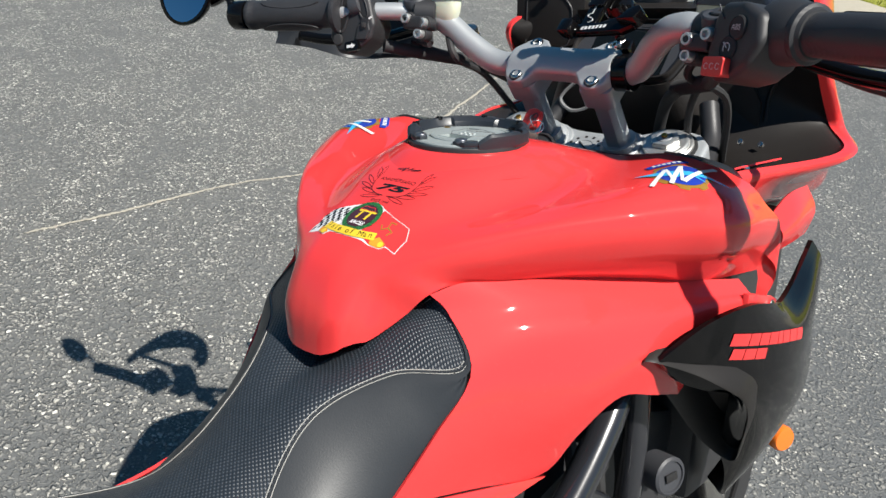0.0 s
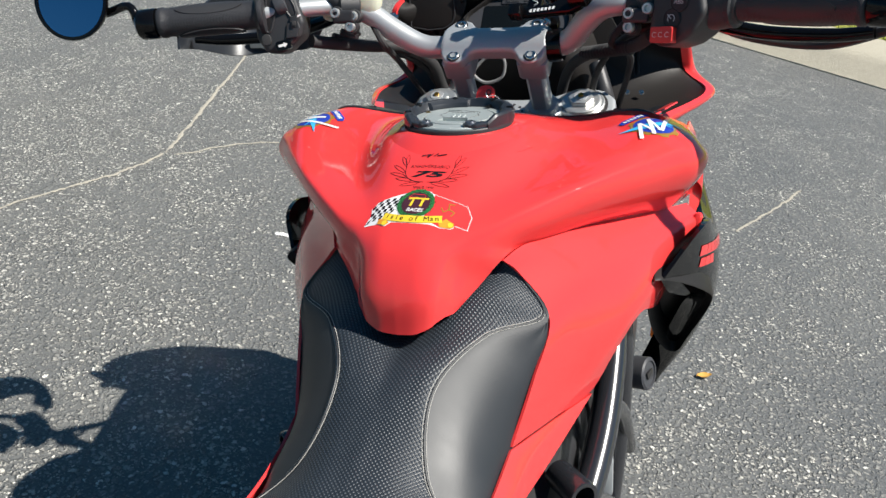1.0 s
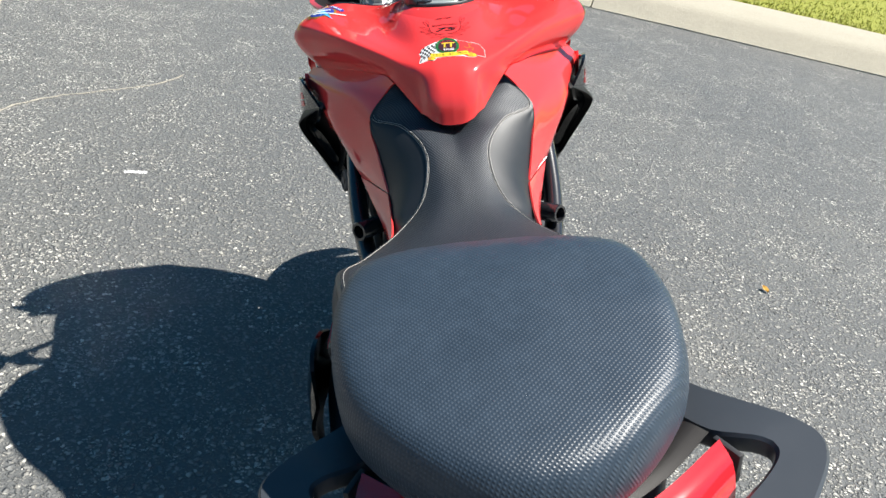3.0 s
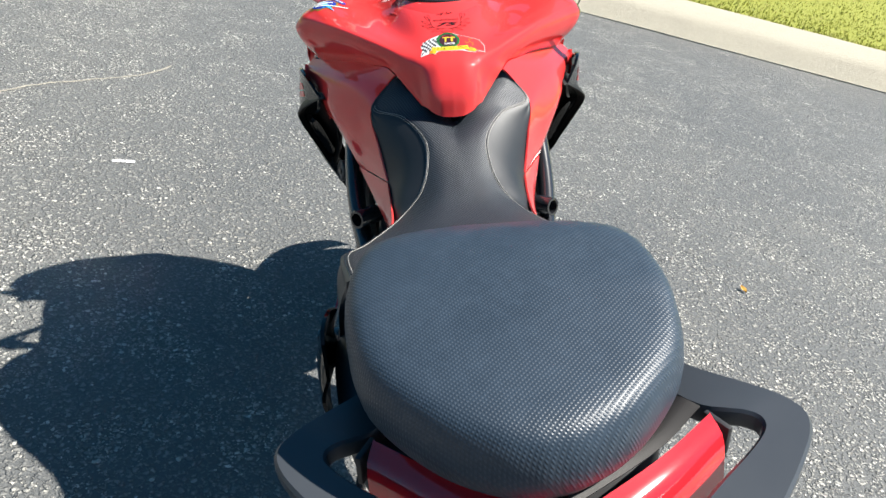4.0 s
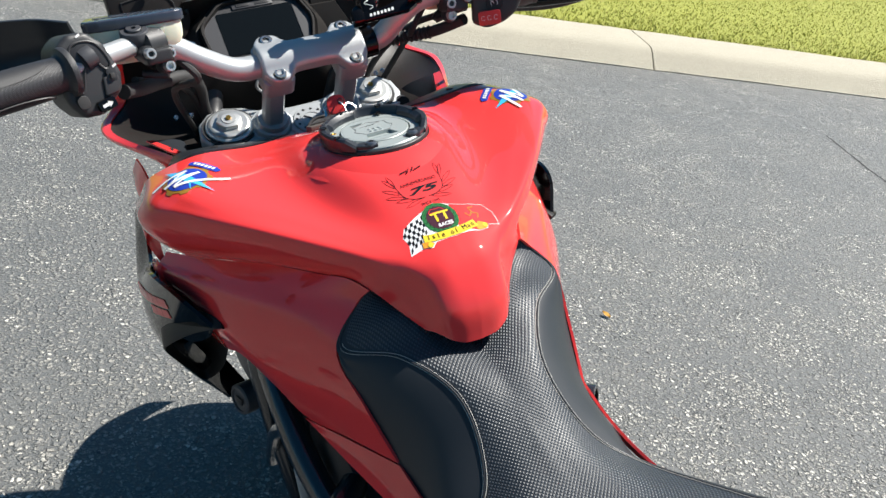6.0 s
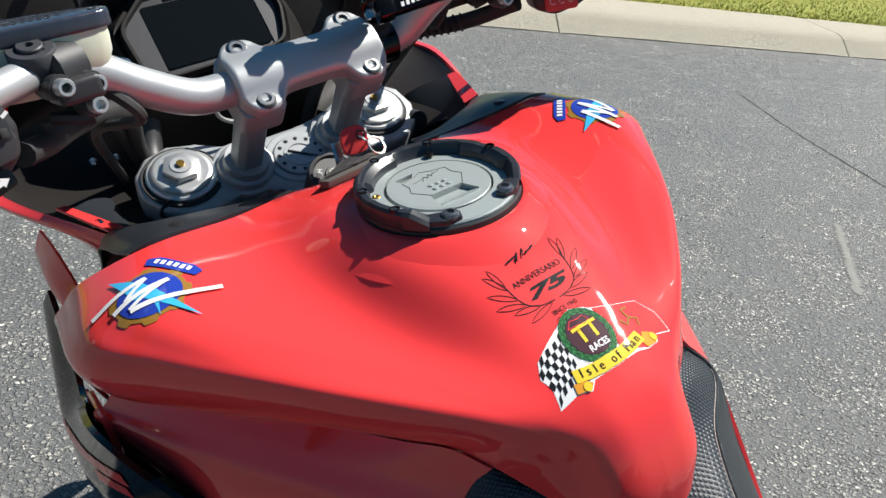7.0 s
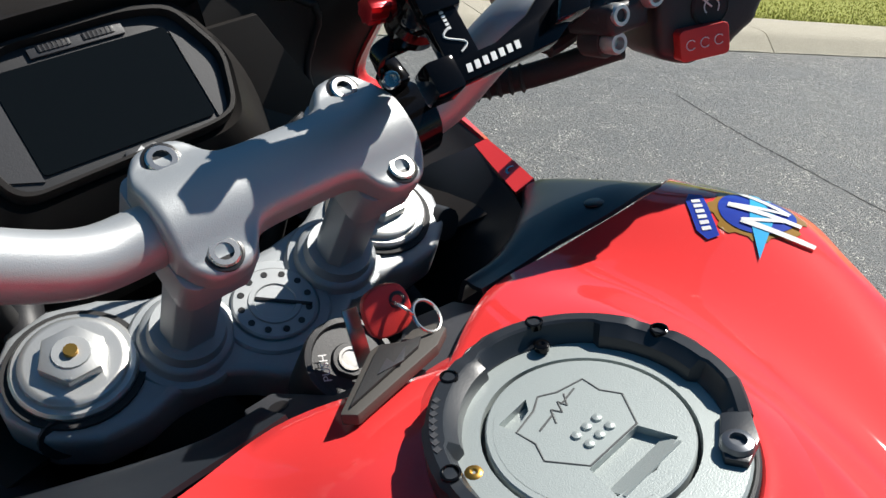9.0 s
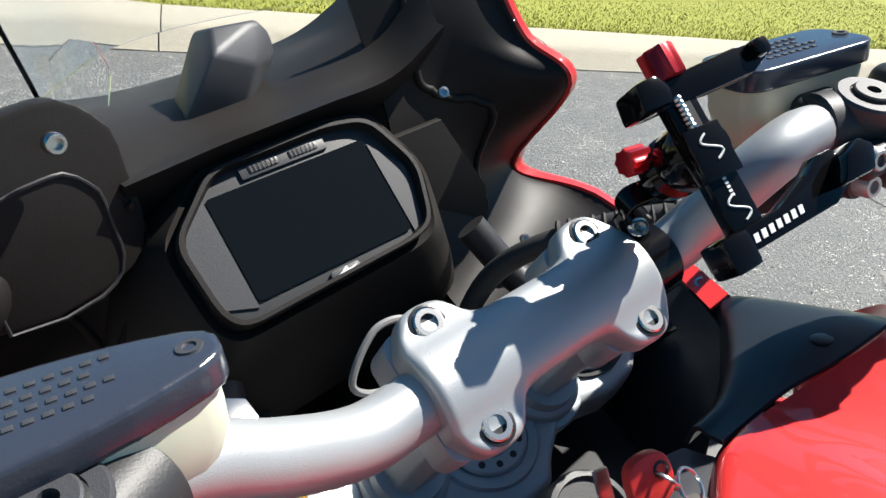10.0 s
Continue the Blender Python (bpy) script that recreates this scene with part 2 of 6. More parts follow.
def rail_rows(rails, nu, nv, mirror=False):
    """A smooth surface through rails that run the same way: rows of nv points along, nu across."""
    along = [spline(r, nv) for r in rails]
    rows = []
    for v in range(nv):
        right = spline([a[v] for a in along], nu)
        if mirror:
            right = [V(-p.x, p.y, p.z) for p in reversed(right[1:])] + [V(0, right[0].y, right[0].z)] + right[1:]
        rows.append(right)
    return rows


def thicken(bm, t):
    bmesh.ops.recalc_face_normals(bm, faces=bm.faces)
    bmesh.ops.solidify(bm, geom=bm.faces[:] + bm.edges[:] + bm.verts[:], thickness=t)
    return bm


def flip(bm):
    """The same shape on the other side of the bike."""
    bmesh.ops.scale(bm, vec=(-1, 1, 1), verts=bm.verts)
    bmesh.ops.reverse_faces(bm, faces=bm.faces)
    return bm


def tube(pts, r, seg=14, n=None, bm=None, cap=True, closed=False):
    bm = bm or bmesh.new()
    pts = spline(pts, n, closed) if n else [Vector(p) for p in pts]
    k = len(pts)
    rad = r if callable(r) else (lambda s: r)
    up = None
    rows = []
    for i, p in enumerate(pts):
        t = (pts[(i + 1) % k] - pts[i - 1]) if closed else (pts[min(i + 1, k - 1)] - pts[max(i - 1, 0)])
        t.normalize()
        if up is None:
            up = t.orthogonal().normalized()
        up = (up - t * up.dot(t)).normalized()
        side = t.cross(up)
        rr = rad(i / (k - 1))
        rows.append([p + (up * math.cos(a) + side * math.sin(a)) * rr for a in (2 * math.pi * j / seg for j in range(seg))])
    bm, g = sheet(rows, bm, close_u=True, close_v=closed)
    if cap and not closed:
        bm.faces.new(list(reversed(g[0])))
        bm.faces.new(g[-1])
    return bm


def frame_of(at, axis, spin=0.0):
    """A pose at a point with z along axis."""
    q = Vector(axis).to_track_quat("Z", "Y").to_matrix().to_4x4()
    return Matrix.Translation(at) @ q @ Matrix.Rotation(radians(spin), 4, "Z")


def lathe(profile, m=None, seg=28, bm=None):
    """A turned shape from (radius, height) points."""
    bm = bm or bmesh.new()
    m = m or Matrix()
    rows = []
    for r, h in profile:
        rows.append([m @ V(max(r, 1e-5) * math.cos(a), max(r, 1e-5) * math.sin(a), h) for a in (2 * math.pi * j / seg for j in range(seg))])
    bm, g = sheet(rows, bm, close_u=True)
    bm.faces.new(list(reversed(g[0])))
    bm.faces.new(g[-1])
    return bm


def slab(outline, z0, z1, bevel=0.0, m=None, seg=2, bm=None, top_only=False):
    """A plate with the given outline in its own x and y, with rounded edges."""
    b = bmesh.new()
    lo = [b.verts.new((x, y, z0)) for x, y in outline]
    f = b.faces.new(lo)
    ex = bmesh.ops.extrude_face_region(b, geom=[f])
    top = [e for e in ex["geom"] if isinstance(e, bmesh.types.BMVert)]
    bmesh.ops.translate(b, verts=top, vec=(0, 0, z1 - z0))
    bmesh.ops.recalc_face_normals(b, faces=b.faces)
    if bevel:
        edges = [e for e in b.edges if not top_only or all(v in top for v in e.verts)]
        bmesh.ops.bevel(b, geom=edges, offset=bevel, segments=seg, affect="EDGES", profile=0.6, clamp_overlap=True)
    if m is not None:
        bmesh.ops.transform(b, matrix=m, verts=b.verts)
    return join(bm, b) if bm else b


def join(bm, other):
    me = bpy.data.meshes.new("scratch")
    other.to_mesh(me)
    other.free()
    bm.from_mesh(me)
    bpy.data.meshes.remove(me)
    return bm


def block(sx, sy, sz, bevel, m=None, bm=None, seg=2):
    return slab([(-sx / 2, -sy / 2), (sx / 2, -sy / 2), (sx / 2, sy / 2), (-sx / 2, sy / 2)], -sz / 2, sz / 2, bevel, m, seg, bm)


def rounded(sx, sy, r, n=5):
    """The outline of a rectangle with round corners."""
    out = []
    for cx, cy, a0 in ((1, 1, 0), (-1, 1, 90), (-1, -1, 180), (1, -1, 270)):
        for i in range(n + 1):
            a = radians(a0 + 90 * i / n)
            out.append((cx * (sx / 2 - r) + r * math.cos(a), cy * (sy / 2 - r) + r * math.sin(a)))
    return out


def disc(r, n=32, cx=0.0, cy=0.0, a0=0.0):
    return [(cx + r * math.cos(a0 + 2 * math.pi * i / n), cy + r * math.sin(a0 + 2 * math.pi * i / n)) for i in range(n)]


def socket_bolt(at, axis, r=0.0065, h=0.007, bm=None):
    """A cap screw: round head with a bevelled rim and a hexagonal hole."""
    m = frame_of(at, axis)
    bm = lathe([(r, 0), (r, h * 0.8), (r * 0.86, h), (r * 0.56, h), (r * 0.5, h * 0.45), (0, h * 0.45)], m, 18, bm)
    return bm


bike = new("motorcycle")
bike.matrix_world = BIKE
tagged(bike, "glossy red motorcycle with black seats leaning on its side stand", "motorcycle")

# ---- fuel tank ----
TANK_RAILS = [
    [(0, -.126, .986), (0, -.120, 1.022), (0, -.098, 1.058), (0, -.072, 1.075), (0, -.052, 1.083), (0, -.028, 1.092), (0, .020, 1.112), (0, .080, 1.119), (0, .150, 1.117), (0, .184, 1.105)],
    [(.016, -.125, .987), (.018, -.119, 1.022), (.020, -.098, 1.057), (.022, -.073, 1.073), (.028, -.052, 1.081), (.036, -.028, 1.090), (.050, .020, 1.108), (.066, .082, 1.117), (.066, .150, 1.115), (.062, .219, 1.094)],
    [(.026, -.122, .990), (.030, -.116, 1.022), (.033, -.096, 1.053), (.040, -.074, 1.068), (.052, -.052, 1.076), (.066, -.027, 1.082), (.092, .027, 1.0880), (.112, .090, 1.0935), (.122, .152, 1.0965), (.118, .2165, 1.094)],
    [(.033, -.118, .993), (.037, -.112, 1.021), (.041, -.093, 1.049), (.052, -.074, 1.064), (.073, -.052, 1.0735), (.096, -.026, 1.081), (.134, .028, 1.0895), (.184, .090, 1.0995), (.203, .148, 1.107), (.184, .203, 1.106)],
    [(.037, -.114, .996), (.041, -.106, 1.019), (.045, -.089, 1.045), (.060, -.072, 1.060), (.085, -.051, 1.0715), (.113, -.025, 1.0805), (.158, .024, 1.0895), (.211, .094, 1.0935), (.240, .148, 1.094), (.236, .222, 1.086)],
    [(.040, -.110, .997), (.044, -.102, 1.015), (.048, -.086, 1.041), (.064, -.071, 1.056), (.091, -.049, 1.066), (.120, -.023, 1.074), (.166, .026, 1.082), (.221, .096, 1.085), (.255, .152, 1.082), (.251, .246, 1.058)],
    [(.043, -.106, .998), (.047, -.098, 1.011), (.052, -.083, 1.035), (.069, -.069, 1.051), (.095, -.046, 1.058), (.123, -.020, 1.062), (.168, .030, 1.066), (.226, .100, 1.066), (.263, .155, 1.064), (.260, .262, 1.038)],
    [(.046, -.102, .998), (.051, -.094, 1.006), (.061, -.078, 1.027), (.077, -.065, 1.045), (.096, -.041, 1.047), (.119, -.014, 1.047), (.159, .036, 1.044), (.213, .104, 1.038), (.252, .160, 1.036), (.258, .268, 1.016)],
    [(.049, -.098, .998), (.055, -.088, 1.003), (.070, -.070, 1.018), (.086, -.057, 1.036), (.099, -.032, 1.0405), (.118, -.003, 1.0355), (.150, .053, 1.026), (.192, .122, 1.010), (.224, .176, .997), (.246, .256, .985)],
]
tank_bm, tank_grid = sheet(rail_rows(TANK_RAILS, 57, 73, mirror=True))
# the front lip turns down towards the steering head
front = tank_grid[-1]
lip = [tank_bm.verts.new(v.co + V(0, 0.006, -0.012)) for v in front]
lip2 = [tank_bm.verts.new(v.co + V(0, 0.004, -0.05)) for v in front]
for a, b in ((front, lip), (lip, lip2)):
    for i in range(len(a) - 1):
        tank_bm.faces.new((a[i], a[i + 1], b[i + 1], b[i]))
tank_bvh = None
bmesh.ops.recalc_face_normals(tank_bm, faces=tank_bm.faces)
from mathutils.bvhtree import BVHTree
tank_bvh = BVHTree.FromBMesh(tank_bm)
tank = part("fuel_tank", tank_bm, RED, bike, "glossy red fuel tank cover with stickers", 50)


def panel_right(rails, nu, nv, t):
    bm, _ = sheet(rail_rows(rails, nu, nv))
    return thicken(bm, t)


SIDE_RAILS = [
    [(.086, -.057, 1.036), (.099, -.032, 1.0400), (.118, -.003, 1.0350), (.150, .053, 1.0255), (.180, .102, 1.0140), (.210, .153, 1.0015), (.242, .212, .989)],
    [(.100, -.051, 1.020), (.121, -.023, 1.0185), (.145, .010, 1.0140), (.173, .055, 1.0070), (.199, .103, .9985), (.226, .154, .988), (.254, .212, .977)],
    [(.130, -.060, .980), (.148, -.026, .985), (.170, .012, .986), (.194, .055, .984), (.216, .102, .981), (.238, .153, .977), (.260, .212, .970)],
    [(.122, -.102, .936), (.147, -.052, .930), (.173, -.010, .926), (.196, .030, .940), (.213, .072, .950), (.226, .118, .942), (.236, .165, .932)],
    [(.110, -.146, .891), (.136, -.068, .872), (.160, -.003, .858), (.182, .022, .896), (.203, .055, .925), (.213, .100, .908), (.217, .147, .886)],
]
LOW_RAILS = [
    [(.110, -.149, .8885), (.107, -.190, .880), (.105, -.235, .877), (.106, -.288, .879)],
    [(.138, -.066, .868), (.122, -.150, .862), (.113, -.220, .866), (.108, -.289, .875)],
    [(.161, .000, .852), (.134, -.110, .842), (.117, -.205, .852), (.109, -.290, .870)],
]
for side in (1, -1):
    bm = panel_right(SIDE_RAILS, 22, 32, -0.003)
    side_panel = part("tank_side_panel", bm if side > 0 else flip(bm), RED, bike, "glossy red side panel below the tank", 45)
    # raised facets pressed into the panel
    base_bm, _ = sheet(rail_rows(SIDE_RAILS, 22, 32))
    base_tree = BVHTree.FromBMesh(base_bm)
    base_bm.free()
    for ring_yz in ([(.004, 1.012), (-.028, 1.012), (-.046, .998), (-.040, .980), (-.022, .964)], [(.190, .974), (.158, .976), (.104, .958), (.068, .944), (.112, .930), (.150, .944)], [(-.066, .920), (-.104, .908), (-.112, .898), (-.086, .882)]):
        ring_v = []
        for y, z in ring_yz:
            hit = base_tree.find_nearest(V(.20 + .2 * y, y, z))
            ring_v.append(hit)
        mid = sum((h[0] for h in ring_v), V(0, 0, 0)) / len(ring_v)
        nn = sum((h[1] if h[1].x > 0 else -h[1] for h in ring_v), V(0, 0, 0)).normalized()
        fb = bmesh.new()
        lo = [fb.verts.new(h[0] + nn * .0002) for h in ring_v]
        up = [fb.verts.new(h[0] * .86 + mid * .14 + nn * .0026) for h in ring_v]
        for a in range(len(lo)):
            b = (a + 1) % len(lo)
            fb.faces.new((lo[a], lo[b], up[b], up[a]))
        fb.faces.new(up)
        bmesh.ops.recalc_face_normals(fb, faces=fb.faces)
        part("panel_facet", fb if side > 0 else flip(fb), RED, side_panel)
    bm = panel_right(LOW_RAILS, 8, 14, -0.003)
    part("lower_side_panel", bm if side > 0 else flip(bm), RED, bike, "narrow red cover beside the seat", 45)
    # a tab with two small screws where the side panel meets the front cowl
    TABM = Matrix(((0, 0, 1, .258), (1, 0, 0, 0), (0, 1, 0, 0), (0, 0, 0, 1)))
    tab_shape = [(.196, .985), (.228, .972), (.262, .958), (.282, .946), (.280, .936), (.240, .932), (.200, .934), (.190, .955)]
    bm = slab(tab_shape, -.003, .003, .0012, TABM)
    tab_part = part("panel_tab", bm if side > 0 else flip(bm), RED, bike, "red tab with two screws")
    for y, z in ((.232, .953), (.262, .949)):
        bm = socket_bolt((.261, y, z), (1, -.1, .35), .0038, .003)
        part("tab_screw", bm if side > 0 else flip(bm), STEEL, tab_part)


# ---- stickers on the tank ----
def fill(outline, holes=()):
    """A flat face with that outline, in x and y."""
    bm = bmesh.new()
    loops = []
    for ring in (outline, *holes):
        vs = [bm.verts.new((x, y, 0)) for x, y in ring]
        loops += [bm.edges.new((vs[i], vs[(i + 1) % len(vs)])) for i in range(len(vs))]
    bmesh.ops.triangle_fill(bm, edges=loops, use_beauty=True)
    return bm


def stroke(pts, w, closed=False):
    """A flat line of width w through points in x and y."""
    bm = bmesh.new()
    k = len(pts)
    p = [Vector((x, y)) for x, y in pts]
    pairs = []
    for i in range(k):
        d = (p[(i + 1) % k] - p[i - 1]) if closed else (p[min(i + 1, k - 1)] - p[max(i - 1, 0)])
        n = Vector((-d.y, d.x)).normalized() * w / 2
        pairs.append((bm.verts.new((*(p[i] + n), 0)), bm.verts.new((*(p[i] - n), 0))))
    for i in range(k if closed else k - 1):
        a, b = pairs[i], pairs[(i + 1) % k]
        bm.faces.new((a[0], a[1], b[1], b[0]))
    return bm


def words(text, size, x=0.0, y=0.0, turn=0.0, shear=0.0, squeeze=1.0, bold=0.0):
    """Flat letters centred at x, y."""
    cu = bpy.data.curves.new("letters", "FONT")
    cu.body, cu.size, cu.align_x, cu.align_y, cu.shear = text, size, "CENTER", "CENTER", shear
    cu.resolution_u, cu.offset = 3, bold
    ob = bpy.data.objects.new("letters", cu)
    me = bpy.data.meshes.new_from_object(ob)
    bm = bmesh.new()
    bm.from_mesh(me)
    bpy.data.objects.remove(ob)
    bpy.data.meshes.remove(me)
    bpy.data.curves.remove(cu)
    bmesh.ops.scale(bm, vec=(squeeze, 1, 1), verts=bm.verts)
    bmesh.ops.transform(bm, matrix=pose(x, y, 0, 0, 0, turn), verts=bm.verts)
    return bm


def fine(bm, limit):
    for _ in range(5):
        long = [e for e in bm.edges if e.calc_length() > limit]
        if not long:
            break
        bmesh.ops.subdivide_edges(bm, edges=long, cuts=1)
        bmesh.ops.triangulate(bm, faces=bm.faces)
    return bm


def lay_on_tank(layers, place, name, label, limit=0.004, parent=None):
    """Layers of (flat shape, material slot, height) pressed onto the tank at a pose, as one sticker."""
    whole = bmesh.new()
    mats = []
    for shape, mt, rise in layers:
        bmesh.ops.triangulate(shape, faces=shape.faces)
        fine(shape, limit)
        bmesh.ops.transform(shape, matrix=place, verts=shape.verts)
        if mt not in mats:
            mats.append(mt)
        for f in shape.faces:
            f.material_index = mats.index(mt)
        for v in shape.verts:
            hit, nrm, _, _ = tank_bvh.ray_cast(V(v.co.x, v.co.y, 2.0), V(0, 0, -1))
            if hit is None:
                hit, nrm, _, _ = tank_bvh.find_nearest(V(v.co.x, v.co.y, 1.075))
            v.co = hit + nrm * (rise if nrm.z > 0 else -rise)
        join(whole, shape)
    me = bpy.data.meshes.new(name)
    whole.to_mesh(me)
    whole.free()
    for mt in mats:
        me.materials.append(mt)
    me.shade_smooth()
    ob = new(name, me)
    ob.parent = parent or bike
    if label:
        tagged(ob, label)
    return ob


def ink(name, c, rough=0.5):
    m = speckled(name, c, tuple(v * 0.8 for v in c), rough, 200, 0, 0.8, 0)
    for n in m.node_tree.nodes:
        if n.type == "BSDF_PRINCIPLED":
            n.inputs["Specular IOR Level"].default_value = 0.04
    return m


WHITE_INK, BLUE_INK, CYAN_INK = ink("white_vinyl", (.78, .78, .78)), ink("blue_vinyl", (.02, .05, .36)), ink("cyan_vinyl", (.05, .42, .74))
GOLD_INK, GREEN_INK, YELLOW_INK = ink("gold_vinyl", (.30, .16, .03)), ink("green_vinyl", (.03, .17, .05)), ink("yellow_vinyl", (.80, .56, .04))
RED_INK, DARK_INK, PLUM_INK = ink("red_vinyl", (.74, .045, .045)), ink("black_vinyl", (.012, .012, .013)), ink("plum_vinyl", (.06, .02, .03))
ORANGE_INK = ink("orange_vinyl", (.72, .30, .03))


def leaf_ring(cx, cy, ang, ln, wd):
    pts = []
    for i in range(16):
        u = i / 8 if i <= 8 else (16 - i) / 8
        a, b = u * ln, (1 if i < 8 else -1) * .5 * wd * math.sin(math.pi * u) ** .8 if 0 < u < 1 else 0.0
        pts.append((cx + a * math.cos(ang) - b * math.sin(ang), cy + a * math.sin(ang) + b * math.cos(ang)))
    return pts


laurel, twigs = [], []
LEAVES = [((.0255, .0100), (.0280, .0270)), ((.0250, .0080), (.0340, .0240)), ((.0235, .0000), (.0400, .0120)), ((.0210, -.0050), (.0410, .0020)), ((.0130, -.0095), (.0330, -.0060)), ((.0050, -.0115), (.0265, -.0155))]
for sgn in (1, -1):
    stem = spline([(sgn * x, y, 0) for x, y in ((.0020, -.0110), (.0130, -.0095), (.0205, -.0055), (.0240, .0010), (.0258, .0110))], 14)
    twigs.append((stroke([(q.x, q.y) for q in stem], .0006), DARK_INK, 0.0003))
    for (x, y), (x1, y1) in LEAVES:
        x, x1 = sgn * x, sgn * x1
        leaf = leaf_ring(x, y, math.atan2(y1 - y, x1 - x), math.hypot(x1 - x, y1 - y), .0036)
        twigs.append((stroke(leaf, .0005, True), DARK_INK, 0.0003))
laurel.append((words("ANNIVERSARIO", .0060, 0, .0085), DARK_INK, 0.0003))
laurel.append((words("75", .0098, -.0020, -.0015, shear=0.30, squeeze=3.3, bold=.00045), DARK_INK, 0.0003))
laurel.append((words("SINCE 1945", .0044, 0, -.0177), DARK_INK, 0.0003))
mark = [(-.0130, .0238), (-.0040, .0254), (-.0060, .0212), (-.0010, .0272), (.0, .0222), (.0040, .0280), (.0036, .0238), (.0130, .0268)]
laurel.append((stroke(mark, .0014), DARK_INK, 0.0012))
WREATH_AT = pose(0.001, -.007, 0, 0, 0, 1.5)
wreath = lay_on_tank(laurel[1:2], WREATH_AT, "anniversary_sticker", "black laurel wreath with 75 and small lettering")
for layer, title in zip((laurel[0], laurel[2], laurel[3], *twigs), ("lettering", "lettering", "emblem", *["laurel_leaf"] * len(twigs))):
    lay_on_tank([layer], WREATH_AT, title, "", .004, wreath)

tt = []
base = [(-.0437, -.0206), (-.0399, -.0089), (-.0421, -.0008), (-.0370, .0071), (-.0268, .0115), (-.0128, .0169), (-.0042, .0203), (.0040, .0230), (.0130, .0205), (.0190, .0170), (.0346, .0121), (.0535, .0096), (.0604, -.0023), (.0594, -.0171), (.0470, -.0155), (.0440, -.0195), (.0330, -.0212), (.0230, -.0200), (.0040, -.0208), (-.0150, -.0200), (-.0205, -.0240), (-.0300, -.0205)][::-1]
tt.append((fill(base), WHITE_INK, .0002))
tt.append((fill([(.0150, -.0150), (.0330, -.0205), (.0438, -.0188), (.0472, -.0148), (.0588, -.0164), (.0598, -.0024), (.0531, .0091), (.0346, .0116), (.0190, .0164)]), RED_INK, .0004))


def flag_at(u, w):
    left = (-.0425 + .0040 * w + .0016 * math.sin(w * 6.3), -.0195 + .0255 * w)
    right = (-.0190 + .0070 * w, -.0115 + .0260 * w)
    return left[0] + (right[0] - left[0]) * u, left[1] + (right[1] - left[1]) * u + .0010 * math.sin(u * 6.3)


for i in range(8):
    for j in range(6):
        if (i + j) % 2 == 0:
            u0, u1, w0, w1 = i / 8, (i + 1) / 8, j / 6, (j + 1) / 6
            tt.append((fill([flag_at(u0, w0), flag_at(u1, w0), flag_at(u1, w1), flag_at(u0, w1)]), DARK_INK, .0004))
RX, RY = .0028, .0040
tt.append((fill(disc(.0185, 40, RX, RY)), GREEN_INK, .0006))
tt.append((fill(disc(.0142, 40, RX, RY)), PLUM_INK, .0008))
for i in range(40):
    a = 2 * math.pi * (i // 2) / 20
    r, turn = (.0172, a + 1.25) if i % 2 else (.0154, a + 1.95)
    tt.append((stroke(leaf_ring(RX + r * math.cos(a), RY + r * math.sin(a), turn, .0050, .0022), .0003, True), DARK_INK, .0008))
tt.append((stroke([(-.0065, .0120), (-.0020, .0160), (.0030, .0150), (.0085, .0155), (.0110, .0120), (.0070, .0105), (.0010, .0115), (-.0065, .0120)], .0005), RED_INK, .0010))
tt.append((words("TT", .0150, RX + .0005, .0050, squeeze=1.10, shear=.1, bold=.0004), YELLOW_INK, .0010))
tt.append((words("RACES", .0060, RX + .0012, -.0050, squeeze=.92, shear=.15, bold=.00015), WHITE_INK, .0010))
ribbon = [(-.0250, -.0122), (-.0160, -.0147), (-.0058, -.0160), (.0050, -.0164), (.0135, -.0160), (.0240, -.0144), (.0335, -.0120)]
tt.append((stroke(ribbon, .0078), YELLOW_INK, .0010))
tt.append((fill([(-.0285, -.0150), (-.0210, -.0170), (-.0172, -.0205), (-.0208, -.0232), (-.0298, -.0202)]), ORANGE_INK, .0008))
tt.append((fill(disc(.0027, 14, -.0218, -.0205)), YELLOW_INK, .0012))
tt.append((fill([(.0315, -.0165), (.0370, -.0105), (.0455, -.0135), (.0462, -.0165), (.0420, -.0195), (.0330, -.0205)]), ORANGE_INK, .0008))
tt.append((fill(disc(.0025, 14, .0425, -.0160)), YELLOW_INK, .0012))
for k, ch in enumerate("Isle of Man"):
    u = (k - 5) / 5.0
    if ch != " ":
        tt.append((words(ch, .0078, .0045 + u * .0245, -.0164 + .0034 * u * u, turn=u * 14), DARK_INK, .0014))
for k in range(3):
    a = radians(100 + 120 * k)
    cx, cy = .0370, .0008
    knee = (cx + .0062 * math.cos(a), cy + .0062 * math.sin(a))
    foot = (knee[0] + .0055 * math.cos(a - 1.7), knee[1] + .0055 * math.sin(a - 1.7))
    tt.append((stroke([(cx, cy), knee, foot], .0014), GOLD_INK, .0007))
TT_AT = pose(-.002, -.050, 0, 0, 0, 1.0)
race = lay_on_tank(tt[:26] + tt[-3:], TT_AT, "race_sticker", "checkered flag, green roundel and yellow ribbon sticker")
lay_on_tank(tt[26:71], TT_AT, "roundel", "green wreathed roundel with yellow letters", .004, race)
lay_on_tank(tt[71:-3], TT_AT, "ribbon", "curled yellow ribbon with black lettering", .004, race)


